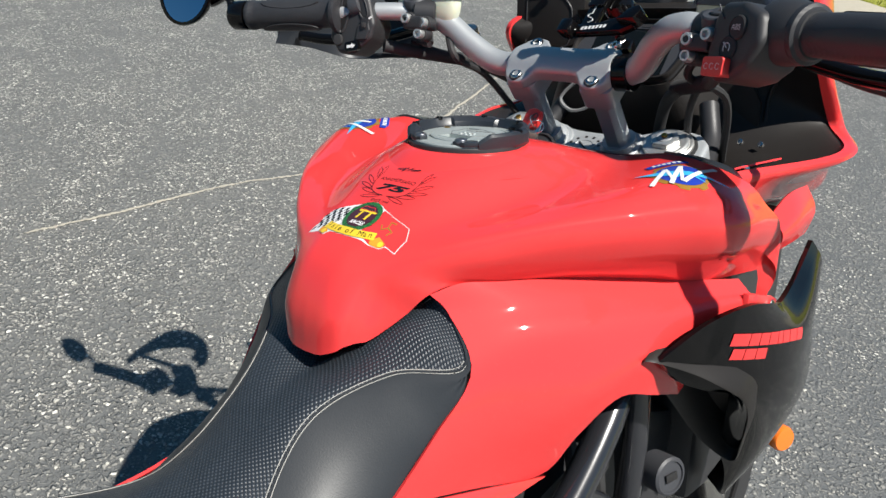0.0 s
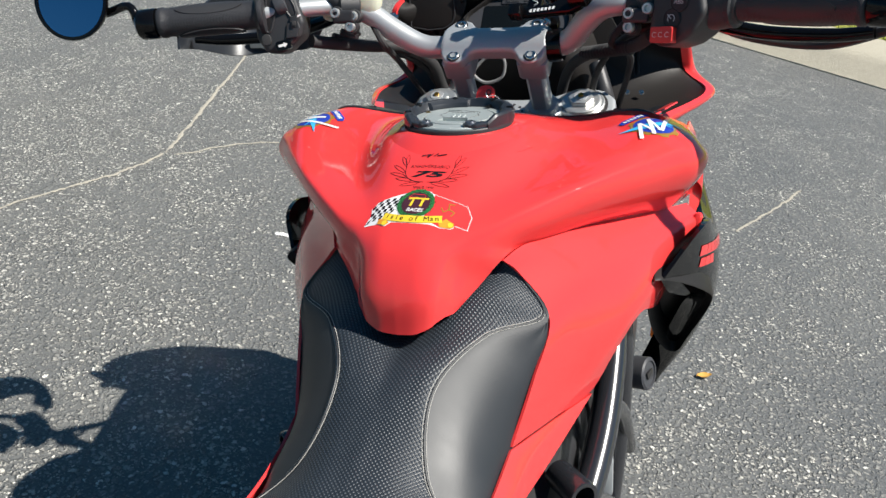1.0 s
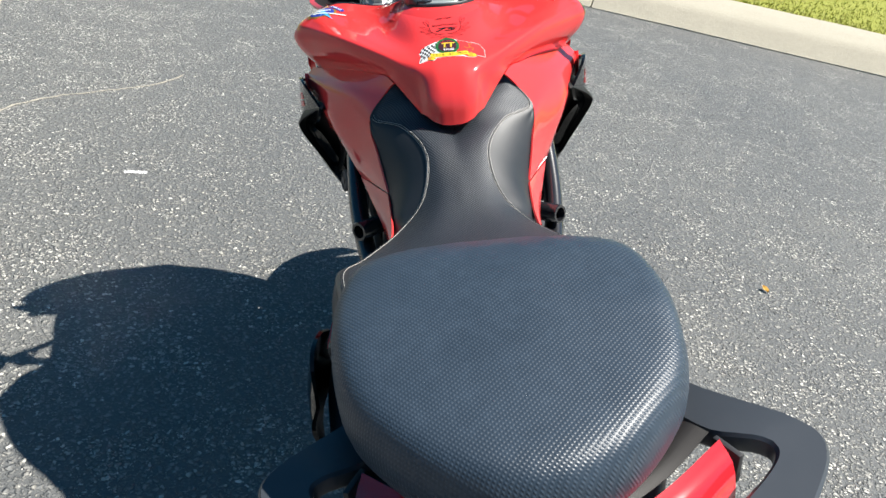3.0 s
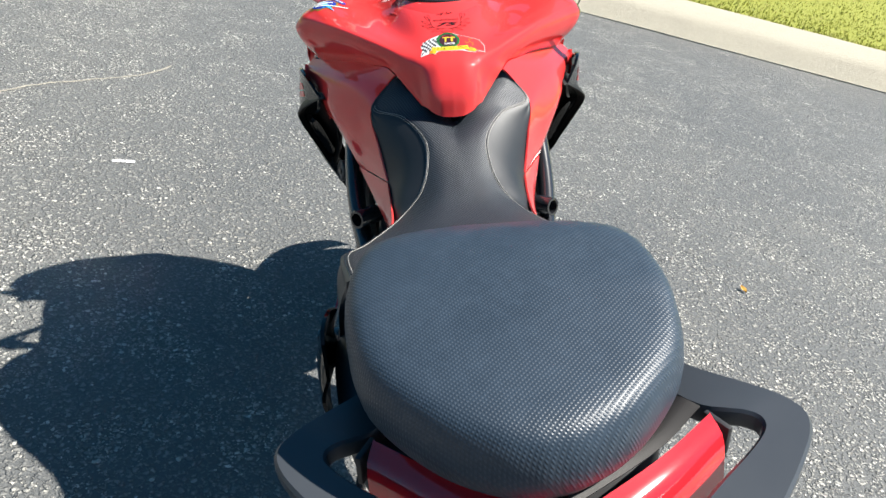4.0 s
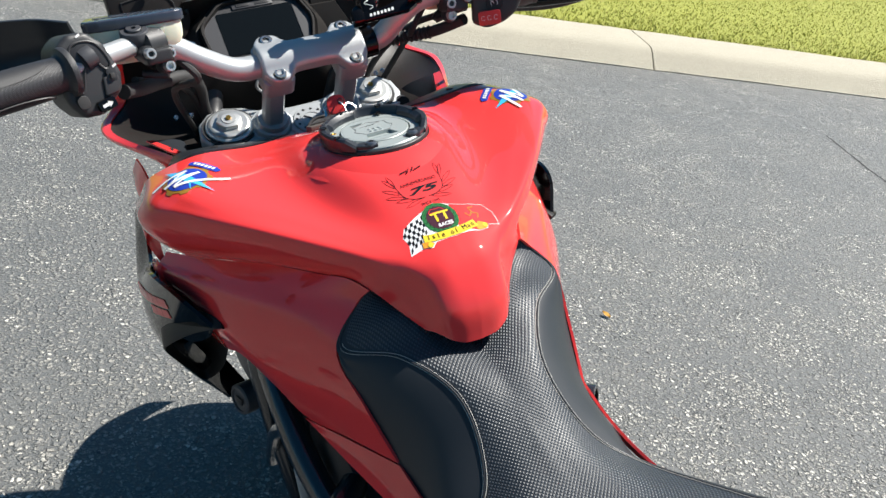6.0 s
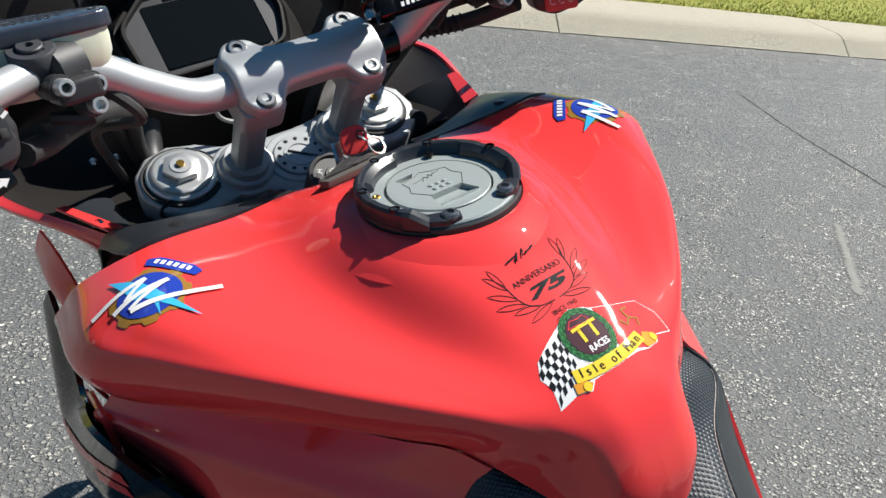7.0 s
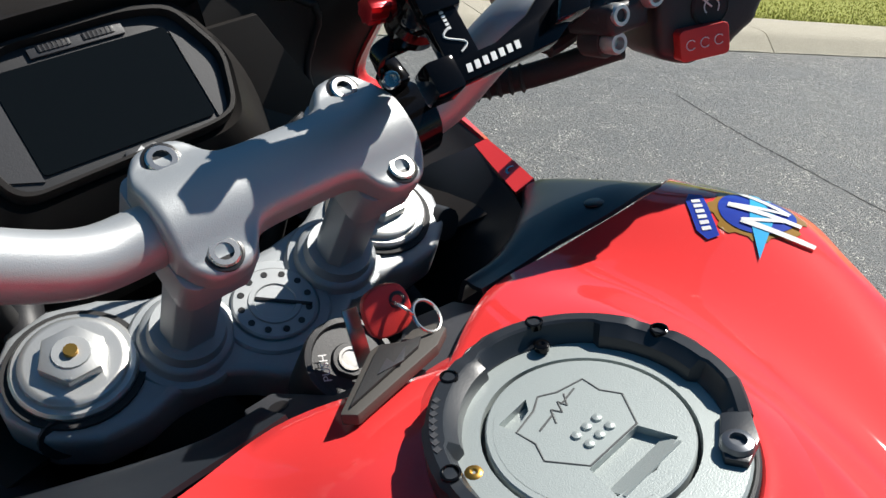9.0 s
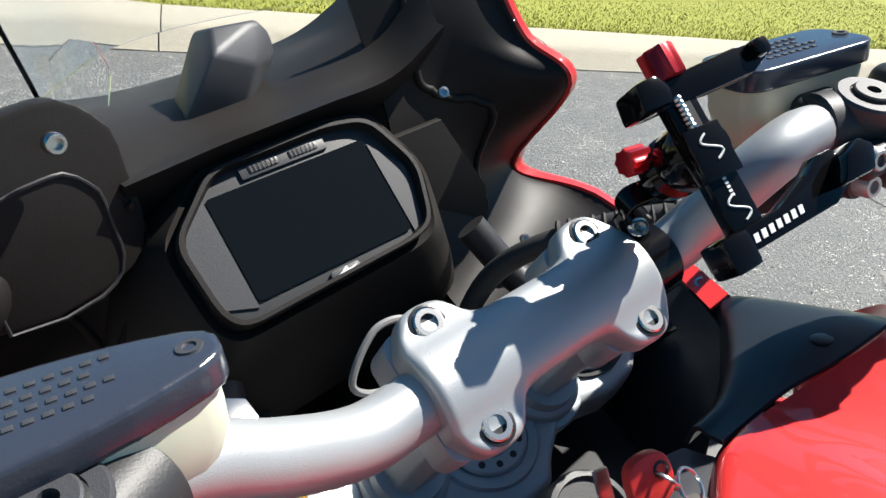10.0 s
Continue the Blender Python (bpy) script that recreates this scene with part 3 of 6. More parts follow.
def tank_badge(side):
    """A gold gear with a blue disc, white slanted strokes, a cyan bolt and a blue plate."""
    ls = []
    gear = []
    for i in range(64):
        r = .0275 if (i // 4) % 2 else .0246
        a = 2 * math.pi * i / 64
        gear.append((r * math.cos(a), r * math.sin(a)))
    ls.append((fill(gear), GOLD_INK, .0005))
    ls.append((fill(disc(.0215, 40)), BLUE_INK, .0009))
    ls.append((fill([(-.040, .011), (-.008, .007), (.044, -.010), (.010, -.007), (-.012, -.005)]), CYAN_INK, .0013))
    ls.append((fill([(-.014, -.012), (.004, -.004), (.018, -.017), (.004, .004), (-.006, -.001)]), CYAN_INK, .0012))
    for a, b in (((-.034, -.020), (-.009, .012)), ((-.016, -.019), (.006, .015)), ((-.004, -.017), (.042, .021))):
        ls.append((stroke([a, b], .0042), WHITE_INK, .0017))
    for a, b in (((-.009, .012), (-.012, -.010)), ((.006, .015), (-.005, -.016))):
        ls.append((stroke([a, b], .0030), WHITE_INK, .0018))
    ls.append((fill([(-.019, .0265), (.019, .0265), (.021, .0335), (.013, .0375), (-.013, .0375), (-.021, .0335)]), BLUE_INK, .0010))
    for k in range(6):
        ls.append((fill([(-.0140 + k * .0048, .0295), (-.0110 + k * .0048, .0295), (-.0110 + k * .0048, .0345), (-.0140 + k * .0048, .0345)]), WHITE_INK, .0014))
    at = pose(.206, .148, 0, 0, 0, 47) if side > 0 else pose(-.206, .148, 0, 0, 0, -50)
    lay_on_tank(ls, at @ Matrix.Scale(.98, 4), "tank_badge", "blue and gold gear badge with a cyan bolt")


tank_badge(1)
tank_badge(-1)

# ---- filler cap and the black mounting ring round it ----
CAP = pose(.000, .106, 1.1205, -4, 0, 0)
filler = part("fuel_cap", lathe([(.0572, -.004), (.0572, .0042), (.0562, .0054), (.0403, .0056), (.0400, .0002), (.0386, .0002), (.0384, .0056), (.0378, .0062), (.0352, .0062), (.0350, .0026), (.0, .0026)], CAP, 56), CAPGREY, bike, "grey aluminium fuel cap with an engraved shield")
# the lid's top plate, with a finger recess cut through it
recess = [(-.015, -.012), (.013, -.012), (.018, -.026), (.0, -.029), (-.018, -.026)]
step = [(-.021, .026), (-.004, .0275), (-.008, .0225), (-.019, .0195)]
bm = bmesh.new()
loops = []
for h in (disc(.0354, 48), recess, step):
    vs = [bm.verts.new((x, y, .0063)) for x, y in h]
    es = [bm.edges.new((vs[i], vs[(i + 1) % len(vs)])) for i in range(len(vs))]
    loops += es
    if len(h) < 40:
        low = [bm.verts.new((x, y, .0024)) for x, y in h]
        for i in range(len(vs)):
            k = (i + 1) % len(vs)
            bm.faces.new((vs[i], vs[k], low[k], low[i]))
bmesh.ops.triangle_fill(bm, edges=loops, use_beauty=True)
bmesh.ops.recalc_face_normals(bm, faces=bm.faces)
bmesh.ops.transform(bm, matrix=CAP, verts=bm.verts)
part("lid_plate", bm, CAPGREY, filler, "", 30)
bm, _ = sheet([[CAP @ V(-.0165, -.0215, .0028), CAP @ V(.0165, -.0215, .0028)], [CAP @ V(-.0165, -.0285, .0060), CAP @ V(.0165, -.0285, .0060)]])
part("recess_floor", thicken(bm, .001), CAPGREY, filler)
shield = [(-.017, .018), (-.006, .0205), (0, .024), (.006, .0205), (.017, .018), (.0165, .010), (.020, .003), (.012, -.009), (-.012, -.009), (-.020, .003), (-.0165, .010)]
# Dark tubes on the plate stand for the shade in engraved grooves.
groove = speckled("engraved_line", (.10, .105, .105), (.07, .07, .07), .6, 80)
part("shield_groove", tube([CAP @ V(x * 1.14, y * 1.10 - .0015, .0062) for x, y in shield], .0005, 6, None, None, False, True), groove, filler)
for k in range(6):
    part("stud", lathe([(.0021, 0), (.0018, .0009), (.0, .0014)], CAP @ pose(-.006 + .006 * (k % 3), .001 - .006 * (k // 3), .0063), 12), CAPGREY, filler)
for a, b in (((-.013, .0125), (-.003, .0145)), ((-.006, .0105), (-.002, .0165)), ((-.002, .0165), (.000, .0125)), ((.000, .0125), (.003, .0175)), ((.003, .0175), (.004, .0135)), ((.004, .0135), (.008, .0185)), ((.003, .0155), (.013, .0175))):
    part("emblem_line", tube([CAP @ V(*a, .0062), CAP @ V(*b, .0062)], .0005, 6), groove, filler)
for a, r, h, mt in ((62, .0476, .0100, GLOSS), (158, .0462, .0062, BRASS)):
    part("cap_bolt", lathe([(.0034, -.003), (.0034, -.0006), (.0026, .0), (.0014, .0), (0, -.0012)], CAP @ pose(r * math.cos(radians(a)), r * math.sin(radians(a)), h), 14), mt, filler)
# Black ring added in the lid gap to deepen its shade.
part("gap_shade", lathe([(.0399, .0), (.0399, .0012), (.0387, .0012), (.0387, .0)], CAP, 48), RUBBER, filler)
# the ring: open towards the rider, with a tall outer wall and flat lugs
tring = part("tank_ring", lathe([(.0574, -.008), (.0574, .0022), (.0580, .0030), (.0592, .0030), (.0600, .0020), (.0604, -.006)], CAP, 72), PLASTIC, bike, "black plastic tank ring screwed round the fuel cap", 28)
part("filler_boss", lathe([(.0598, -.012), (.0600, -.0034), (.0606, -.0020), (.0616, -.0012), (.0634, -.0012), (.0670, -.0026), (.0720, -.0052), (.0780, -.0090), (.0850, -.0138), (.0930, -.0195)], CAP, 72), RED, tank, "raised red rim of the tank round the filler")
arc = [radians(a) for a in range(-42, 231, 3)]


def ring_row(a, k):
    end = min(1.0, k / 4, (len(arc) - 1 - k) / 4)
    low = 1.0 if math.sin(4.5 * a + .6) > .86 else 0.0
    top = .0085 + (.0065 - .0010 * low) * end
    out = .0602 + .0012 * (math.sin(5 * a + 1) > .3)
    # pockets in the inner wall alternate with solid lugs
    lug = 1.0 if math.sin(3.2 * a + 1.1) > .1 else 0.0
    inn = .0500 - .0030 * lug
    prof = [(inn, .0050), (inn, .0062 + .0012 * lug), (inn + .0012, .0075 + .0035 * lug * end), (.0535 - .0012 * lug, top - .0010), (.0545 - .0012 * lug, top), (.0585, top), (out, top - .0022), (out, .0030), (.0592, -.0010), (.0570, -.0050)]
    return [CAP @ V(r * math.cos(a), r * math.sin(a), h) for r, h in prof]


bm, g = sheet([ring_row(a, k) for k, a in enumerate(arc)], close_u=True)
bm.faces.new(g[0])
bm.faces.new(list(reversed(g[-1])))
part("ring_wall", bm, COVERBLACK, tring, "", 24)
for a in (8, 62, 112, 163, 203):
    part("screw_hole", lathe([(.0038, -.002), (.0038, .0008), (.0030, .0011), (.0026, -.0008), (0, -.0010)], CAP @ pose(.0562 * math.cos(radians(a)), .0562 * math.sin(radians(a)), .0146), 16), GLOSS, tring)
for a, sgn in ((-59, 1), (243, -1)):
    arm = bmesh.new()
    pts = [(.0475, -9), (.0555, -8), (.0590, 4), (.0590, 18), (.0480, 18), (.0455, 4)]
    slab([(r * math.cos(radians(a + sgn * d)), r * math.sin(radians(a + sgn * d))) for r, d in (pts if sgn > 0 else pts[::-1])], .0040, .0086, .0010, CAP, 2, arm)
    part("ring_lug", arm, COVERBLACK, tring)
    part("ring_bolt", lathe([(.0062, -.001), (.0062, .0008), (.0054, .0024), (.0034, .0031), (.0030, .0031), (.0028, .0012), (0, .0012)], CAP @ pose(.0512 * math.cos(radians(a)), .0512 * math.sin(radians(a)), .0082), 20), DARKSTEEL, tring, "domed dark steel bolt")
for k in range(8):
    part("print_bar", slab([(-.0012, -.0012), (.0012, -.0012), (.0012, .0012), (-.0012, .0012)], 0, .0004, 0, CAP @ pose(.0568 * math.cos(radians(126 + 3.6 * k)), .0568 * math.sin(radians(126 + 3.6 * k)), .0150)), GREYPLASTIC, tring)

# ---- rider seat ----
SEAT_RAILS = [
    [(0, -.045, .965), (0, -.085, .967), (0, -.120, .968), (0, -.166, .960), (0, -.228, .930), (0, -.285, .911), (0, -.350, .907), (0, -.425, .920), (0, -.530, .980)],
    [(.066, -.048, 1.020), (.066, -.074, 1.010), (.044, -.108, .984), (.026, -.166, .962), (.031, -.227, .926), (.050, -.282, .908), (.075, -.350, .905), (.090, -.422, .921), (.092, -.545, .966)],
    [(.093, -.047, 1.028), (.127, -.064, .985), (.080, -.104, .980), (.048, -.164, .957), (.058, -.223, .914), (.096, -.262, .884), (.143, -.345, .893), (.166, -.412, .917), (.152, -.530, .956)],
    [(.103, -.048, 1.019), (.129, -.066, .980), (.108, -.104, .955), (.086, -.160, .926), (.090, -.216, .895), (.103, -.262, .877), (.151, -.345, .886), (.174, -.412, .909), (.162, -.533, .944)],
    [(.112, -.050, 1.005), (.131, -.067, .973), (.124, -.098, .928), (.111, -.150, .885), (.107, -.205, .872), (.108, -.262, .864), (.154, -.345, .872), (.180, -.411, .888), (.172, -.534, .912)],
    [(.108, -.047, .960), (.118, -.066, .920), (.112, -.098, .880), (.103, -.150, .850), (.100, -.205, .840), (.104, -.262, .836), (.150, -.345, .838), (.178, -.412, .842), (.176, -.532, .850)],
]
NU = 31


def seat_mat(u, v):
    f = abs(u - (NU - 1)) / (NU - 1) * 5
    return 0 if f < 2.0 else 1


bm = bmesh.new()
weave = bm.verts.layers.float_vector.new("weave")
bm, sg = sheet(rail_rows(SEAT_RAILS, NU, 60, mirror=True), bm, mat=seat_mat)
for row, rev in ((sg[0], False), (sg[-1], True)):
    base_v = [bm.verts.new((v.co.x, v.co.y, .845)) for v in row]
    for i in range(len(row) - 1):
        f = bm.faces.new((row[i], row[i + 1], base_v[i + 1], base_v[i]))
        f.material_index = 1
run = 0.0
for r, row in enumerate(sg):
    if r:
        run += (row[NU - 1].co - sg[r - 1][NU - 1].co).length
    for way in (1, -1):
        wide = 0.0
        for k in range(1, NU):
            here, last = row[NU - 1 + way * k], row[NU - 1 + way * (k - 1)]
            wide += (here.co - last.co).length
            here[weave] = V(way * wide, run, 0)
    row[NU - 1][weave] = V(0, run, 0)
rider_seat = part("rider_seat", bm, [VINYL_SEAT, LEATHER], bike, "black rider seat with dotted centre and smooth stitched sides", 60)


def seat_line(shift):
    """A curve that follows the seam of the seat, moved sideways by shift."""
    a = spline(SEAT_RAILS[2], 400)
    b = spline(SEAT_RAILS[1], 400)
    c = spline(SEAT_RAILS[3], 400)
    return [p + ((q - p) if shift < 0 else (r - p)).normalized() * abs(shift) for p, q, r in zip(a, b, c)]


for side in (1, -1):
    bm = bmesh.new()
    for shift in (-0.0024, 0.0018):
        path = [p for p in seat_line(shift) if -0.515 < p.y < -0.062]
        dist = 0.0
        dash = [path[0]]
        for p, q in zip(path, path[1:]):
            dist += (q - p).length
            dash.append(q)
            if dist > 0.0032:
                tube([d + V(0, 0, .0010) for d in (dash[0], dash[len(dash) // 2], dash[-1])], 0.00042, 5, None, bm)
                dist, dash = -0.0011, [q]
            if dist < 0:
                dash = [q]
    part("stitching", bm if side > 0 else flip(bm), THREAD, rider_seat, "pale double stitching")
    bm = tube([p + V(0, 0, .0004) for p in seat_line(0) if p.y > -0.515][::6], 0.0011, 6)
    part("seam", bm if side > 0 else flip(bm), LEATHER, rider_seat)


# ---- pillion seat ----
PILLION = [(0, -.508), (.052, -.516), (.102, -.545), (.141, -.590), (.157, -.642), (.155, -.704), (.143, -.758), (.117, -.797), (.078, -.834), (.034, -.857), (0, -.863)]


def pillion_outline(n):
    right = spline([(x, y, 0) for x, y in PILLION], n)
    return right + [V(-p.x, p.y, 0) for p in reversed(right[1:-1])]


def pillion_top(x, y):
    g = min(1, max(0, (-.500 - y) / .095))
    z = .990 + .064 * g * g * (3 - 2 * g) - .036 * max(0, (-.61 - y) / .24)
    return z - (.35 + .9 * (1 - min(1, max(0, (-.53 - y) / .16)))) * x * x - 0.004 * math.exp(-((x / .05) ** 2 + ((y + .60) / .05) ** 2))


ring = pillion_outline(48)
cx, cy = 0.0, -.66
rows = []
for scale, drop in ((.955, .072), (.98, .062), (.998, .048), (1.0, .034), (.990, .021), (.968, .010), (.935, .0035), (.89, .0008), (.82, 0), (.72, 0), (.58, 0), (.42, 0), (.26, 0), (.11, 0)):
    row = []
    for p in ring:
        x, y = cx + (p.x - cx) * scale, cy + (p.y - cy) * scale
        row.append(V(x + .006, y, pillion_top(x, y) - drop))
    rows.append(row)
bm, g = sheet(rows, close_u=True)
bm.faces.new(g[-1])
bm.faces.new(list(reversed(g[0])))
pillion = part("pillion_seat", bm, VINYL_PILLION, bike, "raised black pillion seat with a coarse dotted cover", 60)

# ---- tail, grab rails, rear light ----
TAIL_X = .027


def set_tail(bm, side):
    """One side of the tail, moved to where the tail stands."""
    bm = bm if side > 0 else flip(bm)
    bmesh.ops.translate(bm, verts=bm.verts, vec=(TAIL_X, 0, 0))
    return bm


tail_rails = [
    [(.0, -.46, .845), (0, -.60, .880), (0, -.75, .880), (0, -.86, .860)],
    [(.12, -.46, .862), (.14, -.60, .895), (.13, -.72, .888), (.07, -.84, .870)],
    [(.172, -.45, .855), (.172, -.60, .882), (.150, -.72, .875), (.085, -.85, .86)],
    [(.165, -.45, .80), (.165, -.60, .84), (.145, -.72, .845), (.08, -.85, .84)],
]
bm, _ = sheet(rail_rows(tail_rails, 14, 20, mirror=True))
part("tail_cowl", thicken(bm, -.004), PLASTIC, bike, "black plastic tail under the pillion seat", 45)
for side in (1, -1):
    strip = [[(.172, -.540, .925), (.177, -.575, .945), (.180, -.62, .950), (.174, -.665, .925)], [(.180, -.535, .892), (.187, -.575, .905), (.188, -.62, .910), (.180, -.675, .905)], [(.174, -.530, .855), (.182, -.575, .862), (.182, -.62, .870), (.172, -.68, .880)]]
    bm = panel_right(strip, 8, 16, -.004)
    part("tail_side_panel", bm if side > 0 else flip(bm), GLOSS, bike, "gloss black tail side panel", 45)
    bm = panel_right([[(.178, -.40, .862), (.186, -.50, .868), (.189, -.60, .873)], [(.180, -.40, .848), (.188, -.50, .850), (.190, -.60, .856)]], 4, 10, -.003)
    part("tail_red_trim", bm if side > 0 else flip(bm), RED, bike, "red trim edge under the seat", 45)
    # grab rail: a flat bar that leaves the tail, turns back and runs in behind the seat
    outer = [(.142, -.625), (.170, -.669), (.209, -.709), (.237, -.740), (.2460, -.757), (.2430, -.778), (.224, -.808), (.174, -.866), (.110, -.918), (.030, -.948)]
    innr = [(.134, -.690), (.156, -.730), (.176, -.747), (.194, -.759), (.1990, -.767), (.1960, -.779), (.178, -.798), (.146, -.824), (.094, -.866), (.025, -.900)]
    o, i2 = spline([(x, y, 0) for x, y in outer], 26), spline([(x, y, 0) for x, y in innr], 26)
    rows = []
    for a, b in zip(o, i2):
        f = min(1.0, max(0.0, (-.63 - a.y) / .10))
        zt = .905 + .022 * f
        n = (a - b).normalized() * .003
        rows.append([V(*(a).xy, zt - .012), V(*(a).xy, zt - .003), V(*(a - n).xy, zt), V(*(b + n).xy, zt), V(*b.xy, zt - .003), V(*b.xy, zt - .018), V(*(b + n).xy, zt - .022), V(*(a - n).xy, zt - .022)])
    bm, g = sheet(rows, close_u=True)
    bm.faces.new(g[0])
    bm.faces.new(list(reversed(g[-1])))
    part("grab_rail", set_tail(bm, side), RAILGREY, bike, "dark grey grab rail with an open loop", 35)
    lens = [[(.156, -.750, .919), (.090, -.802, .921), (.004, -.856, .922)], [(.161, -.770, .908), (.094, -.825, .908), (.004, -.884, .908)], [(.157, -.792, .872), (.092, -.845, .870), (.004, -.905, .868)]]
    bm = panel_right(lens, 8, 14, -.006)
    lamp_mat = Mat("red_lens", (.68, .020, .030), .08, 0, 1.0)
    lamp_mat.b.inputs["Transmission Weight"].default_value = 0.12
    rear_lamp = part("tail_light", set_tail(bm, side), lamp_mat.m, bike, "dark red tail light lens", 45)
    bm = block(.006, .030, .034, .002, pose(.165, -.755, .902, 0, 0, 30))
    part("lamp_bracket", set_tail(bm, side), PLASTIC, bike)
    pan = [[(.128, -.728, .922), (.078, -.778, .926), (.002, -.826, .928)], [(.134, -.738, .930), (.082, -.788, .933), (.002, -.838, .935)], [(.148, -.748, .927), (.090, -.799, .929), (.002, -.852, .930)]]
    bm = panel_right(pan, 8, 14, -.004)
    part("seat_pan_edge", set_tail(bm, side), COWLBLACK, bike)

# ---- steering: triple clamp, risers, handlebar ----
SX = -.006
FORK = V(0, -.36, .93).normalized()
TC = frame_of((SX, .358, 1.061), V(0, -.36, .93))


def tc_outline():
    right = [(0, -.070), (.018, -.069), (.030, -.056), (.048, -.044), (.072, -.042), (.092, -.047), (.116, -.045), (.137, -.030), (.148, -.006), (.145, .020), (.128, .038), (.104, .044), (.078, .036), (.055, .022), (.020, .016)]
    return right + [(-x, y) for x, y in reversed(right[1:])] + []


# to_track_quat keeps local y up the slope; the plate lies across the forks
clamp = part("triple_clamp", slab(tc_outline(), -.026, .006, .006, TC, 3), ALUCAST, bike, "grey cast aluminium top triple clamp", 35)
NUT = TC @ pose(.002, -.024, 0)
part("stem_boss", lathe([(.034, .003), (.034, .0065), (.0325, .0080), (.0268, .0080), (.0262, .0070)], NUT, 44), ALUCAST, clamp)
part("stem_nut", lathe([(.0255, .007), (.0255, .0095), (.0243, .0105), (.0160, .0105), (.0155, .0115), (.0125, .0115), (.0118, .0105), (.0, .0105)], NUT, 44), ALU, clamp, "flat steering stem nut with a ring of holes")
# Black discs on the nut stand for its shaded holes.
for k in range(12):
    a = 2 * math.pi * (k + .5) / 12
    part("nut_hole", lathe([(.0021, .0), (.0021, .0006), (0, .0006)], NUT @ pose(.0203 * math.cos(a), .0203 * math.sin(a), .0103), 10), HOLEBLACK, clamp)
part("nut_slot", block(.034, .0022, .001, .0003, NUT @ pose(.004, -.003, .0112, 0, 0, -40)), HOLEBLACK, clamp)
for sx in (-1, 1):
    top = TC @ pose(sx * .104 - .003, 0, 0)
    fork_top = part("fork_cap", lathe([(.0320, .005), (.0320, .011), (.0305, .0125), (.0275, .0125), (.0270, .0155), (.0255, .0165), (.0235, .0165), (0, .0165)], top, 36), SATIN, bike, "silver fork cap with hexagon and brass screw")
    part("cap_ring", lathe([(.0360, .004), (.0360, .0085), (.0322, .0085), (.0322, .004)], top, 36), RUBBER, fork_top)
    part("cap_hexagon", slab(disc(.0175, 6), .0160, .0230, .0012, top), SATIN, fork_top)
    part("adjuster", lathe([(.0100, .0228), (.0095, .0240), (.0, .0240)], top, 16), ALU, fork_top)
    part("brass_screw", lathe([(.0038, .0240), (.0036, .0265), (0, .0265)], top, 12), BRASS, fork_top)
    leg = [V(SX + sx * .104, .358, 1.056) - FORK * d for d in (0.0, .30, .72)]
    part("fork_tube", tube(leg[:2], .0265, 20), GLOSS, bike, "black upper fork tube")
    part("fork_slider", tube(leg[1:], .022, 20), STEEL, bike, "polished fork slider")
    # riser between the triple clamp and the bar
    foot = TC @ V(sx * .052, -.016, .005)
    head = V(SX + sx * .0505, .288, 1.148)
    ax = (head - foot).normalized()
    riser = part("bar_riser", lathe([(.0315, -.004), (.0315, .002), (.0300, .004), (.0265, .0045), (.0255, .006), (.0255, .010), (.0245, .0115), (.0215, .0125), (.0200, .020)], frame_of(foot, ax), 40), ALUCAST, bike, "grey aluminium handlebar riser")
    part("riser_post", slab([(-.0135, -.006), (-.0085, -.0125), (.0085, -.0125), (.0135, -.006), (.0135, .006), (.0085, .0125), (-.0085, .0125), (-.0135, .006)], .0, (head - foot).length, .001, frame_of(foot, ax, 0)), ALUCAST, riser)

# bar, clamp and bolts
BARC = V(SX + .002, .292, 1.1625)
CLN = V(0, -.58, .815).normalized()
CLT = V(0, .815, .58).normalized()
BAR = [(.0, .292, 1.1625), (.066, .292, 1.1625), (.100, .288, 1.167), (.136, .284, 1.188), (.166, .282, 1.209), (.196, .270, 1.222), (.235, .238, 1.227), (.300, .194, 1.227), (.430, .142, 1.227)]
left_bar = [V(SX - x, y + .010 * max(0, x - .066), z) for x, y, z in BAR]
right_bar = [V(*p) for p in ((SX, .292, 1.1625), (.060, .292, 1.1625), (.092, .284, 1.171), (.114, .271, 1.196), (.134, .262, 1.213), (.156, .259, 1.218), (.182, .256, 1.217), (.235, .232, 1.218), (.300, .200, 1.222), (.424, .136, 1.226))]
whole = list(reversed(left_bar)) + right_bar[1:]
bar = part("handlebar", tube(whole, lambda s: .0110 + .0037 * min(1, max(0, (min(s, 1 - s) - .17) / .07)), 20, 140), ALU, bike, "silver tapered aluminium handlebar", 60)


def clamp_frame(dx, up):
    m = Matrix.Identity(4)
    x, y, z = V(1, 0, 0), CLT, CLN
    for i in range(3):
        m[i][0], m[i][1], m[i][2] = x[i], y[i], z[i]
    m.translation = BARC + V(dx, 0, 0) + CLN * up
    return m


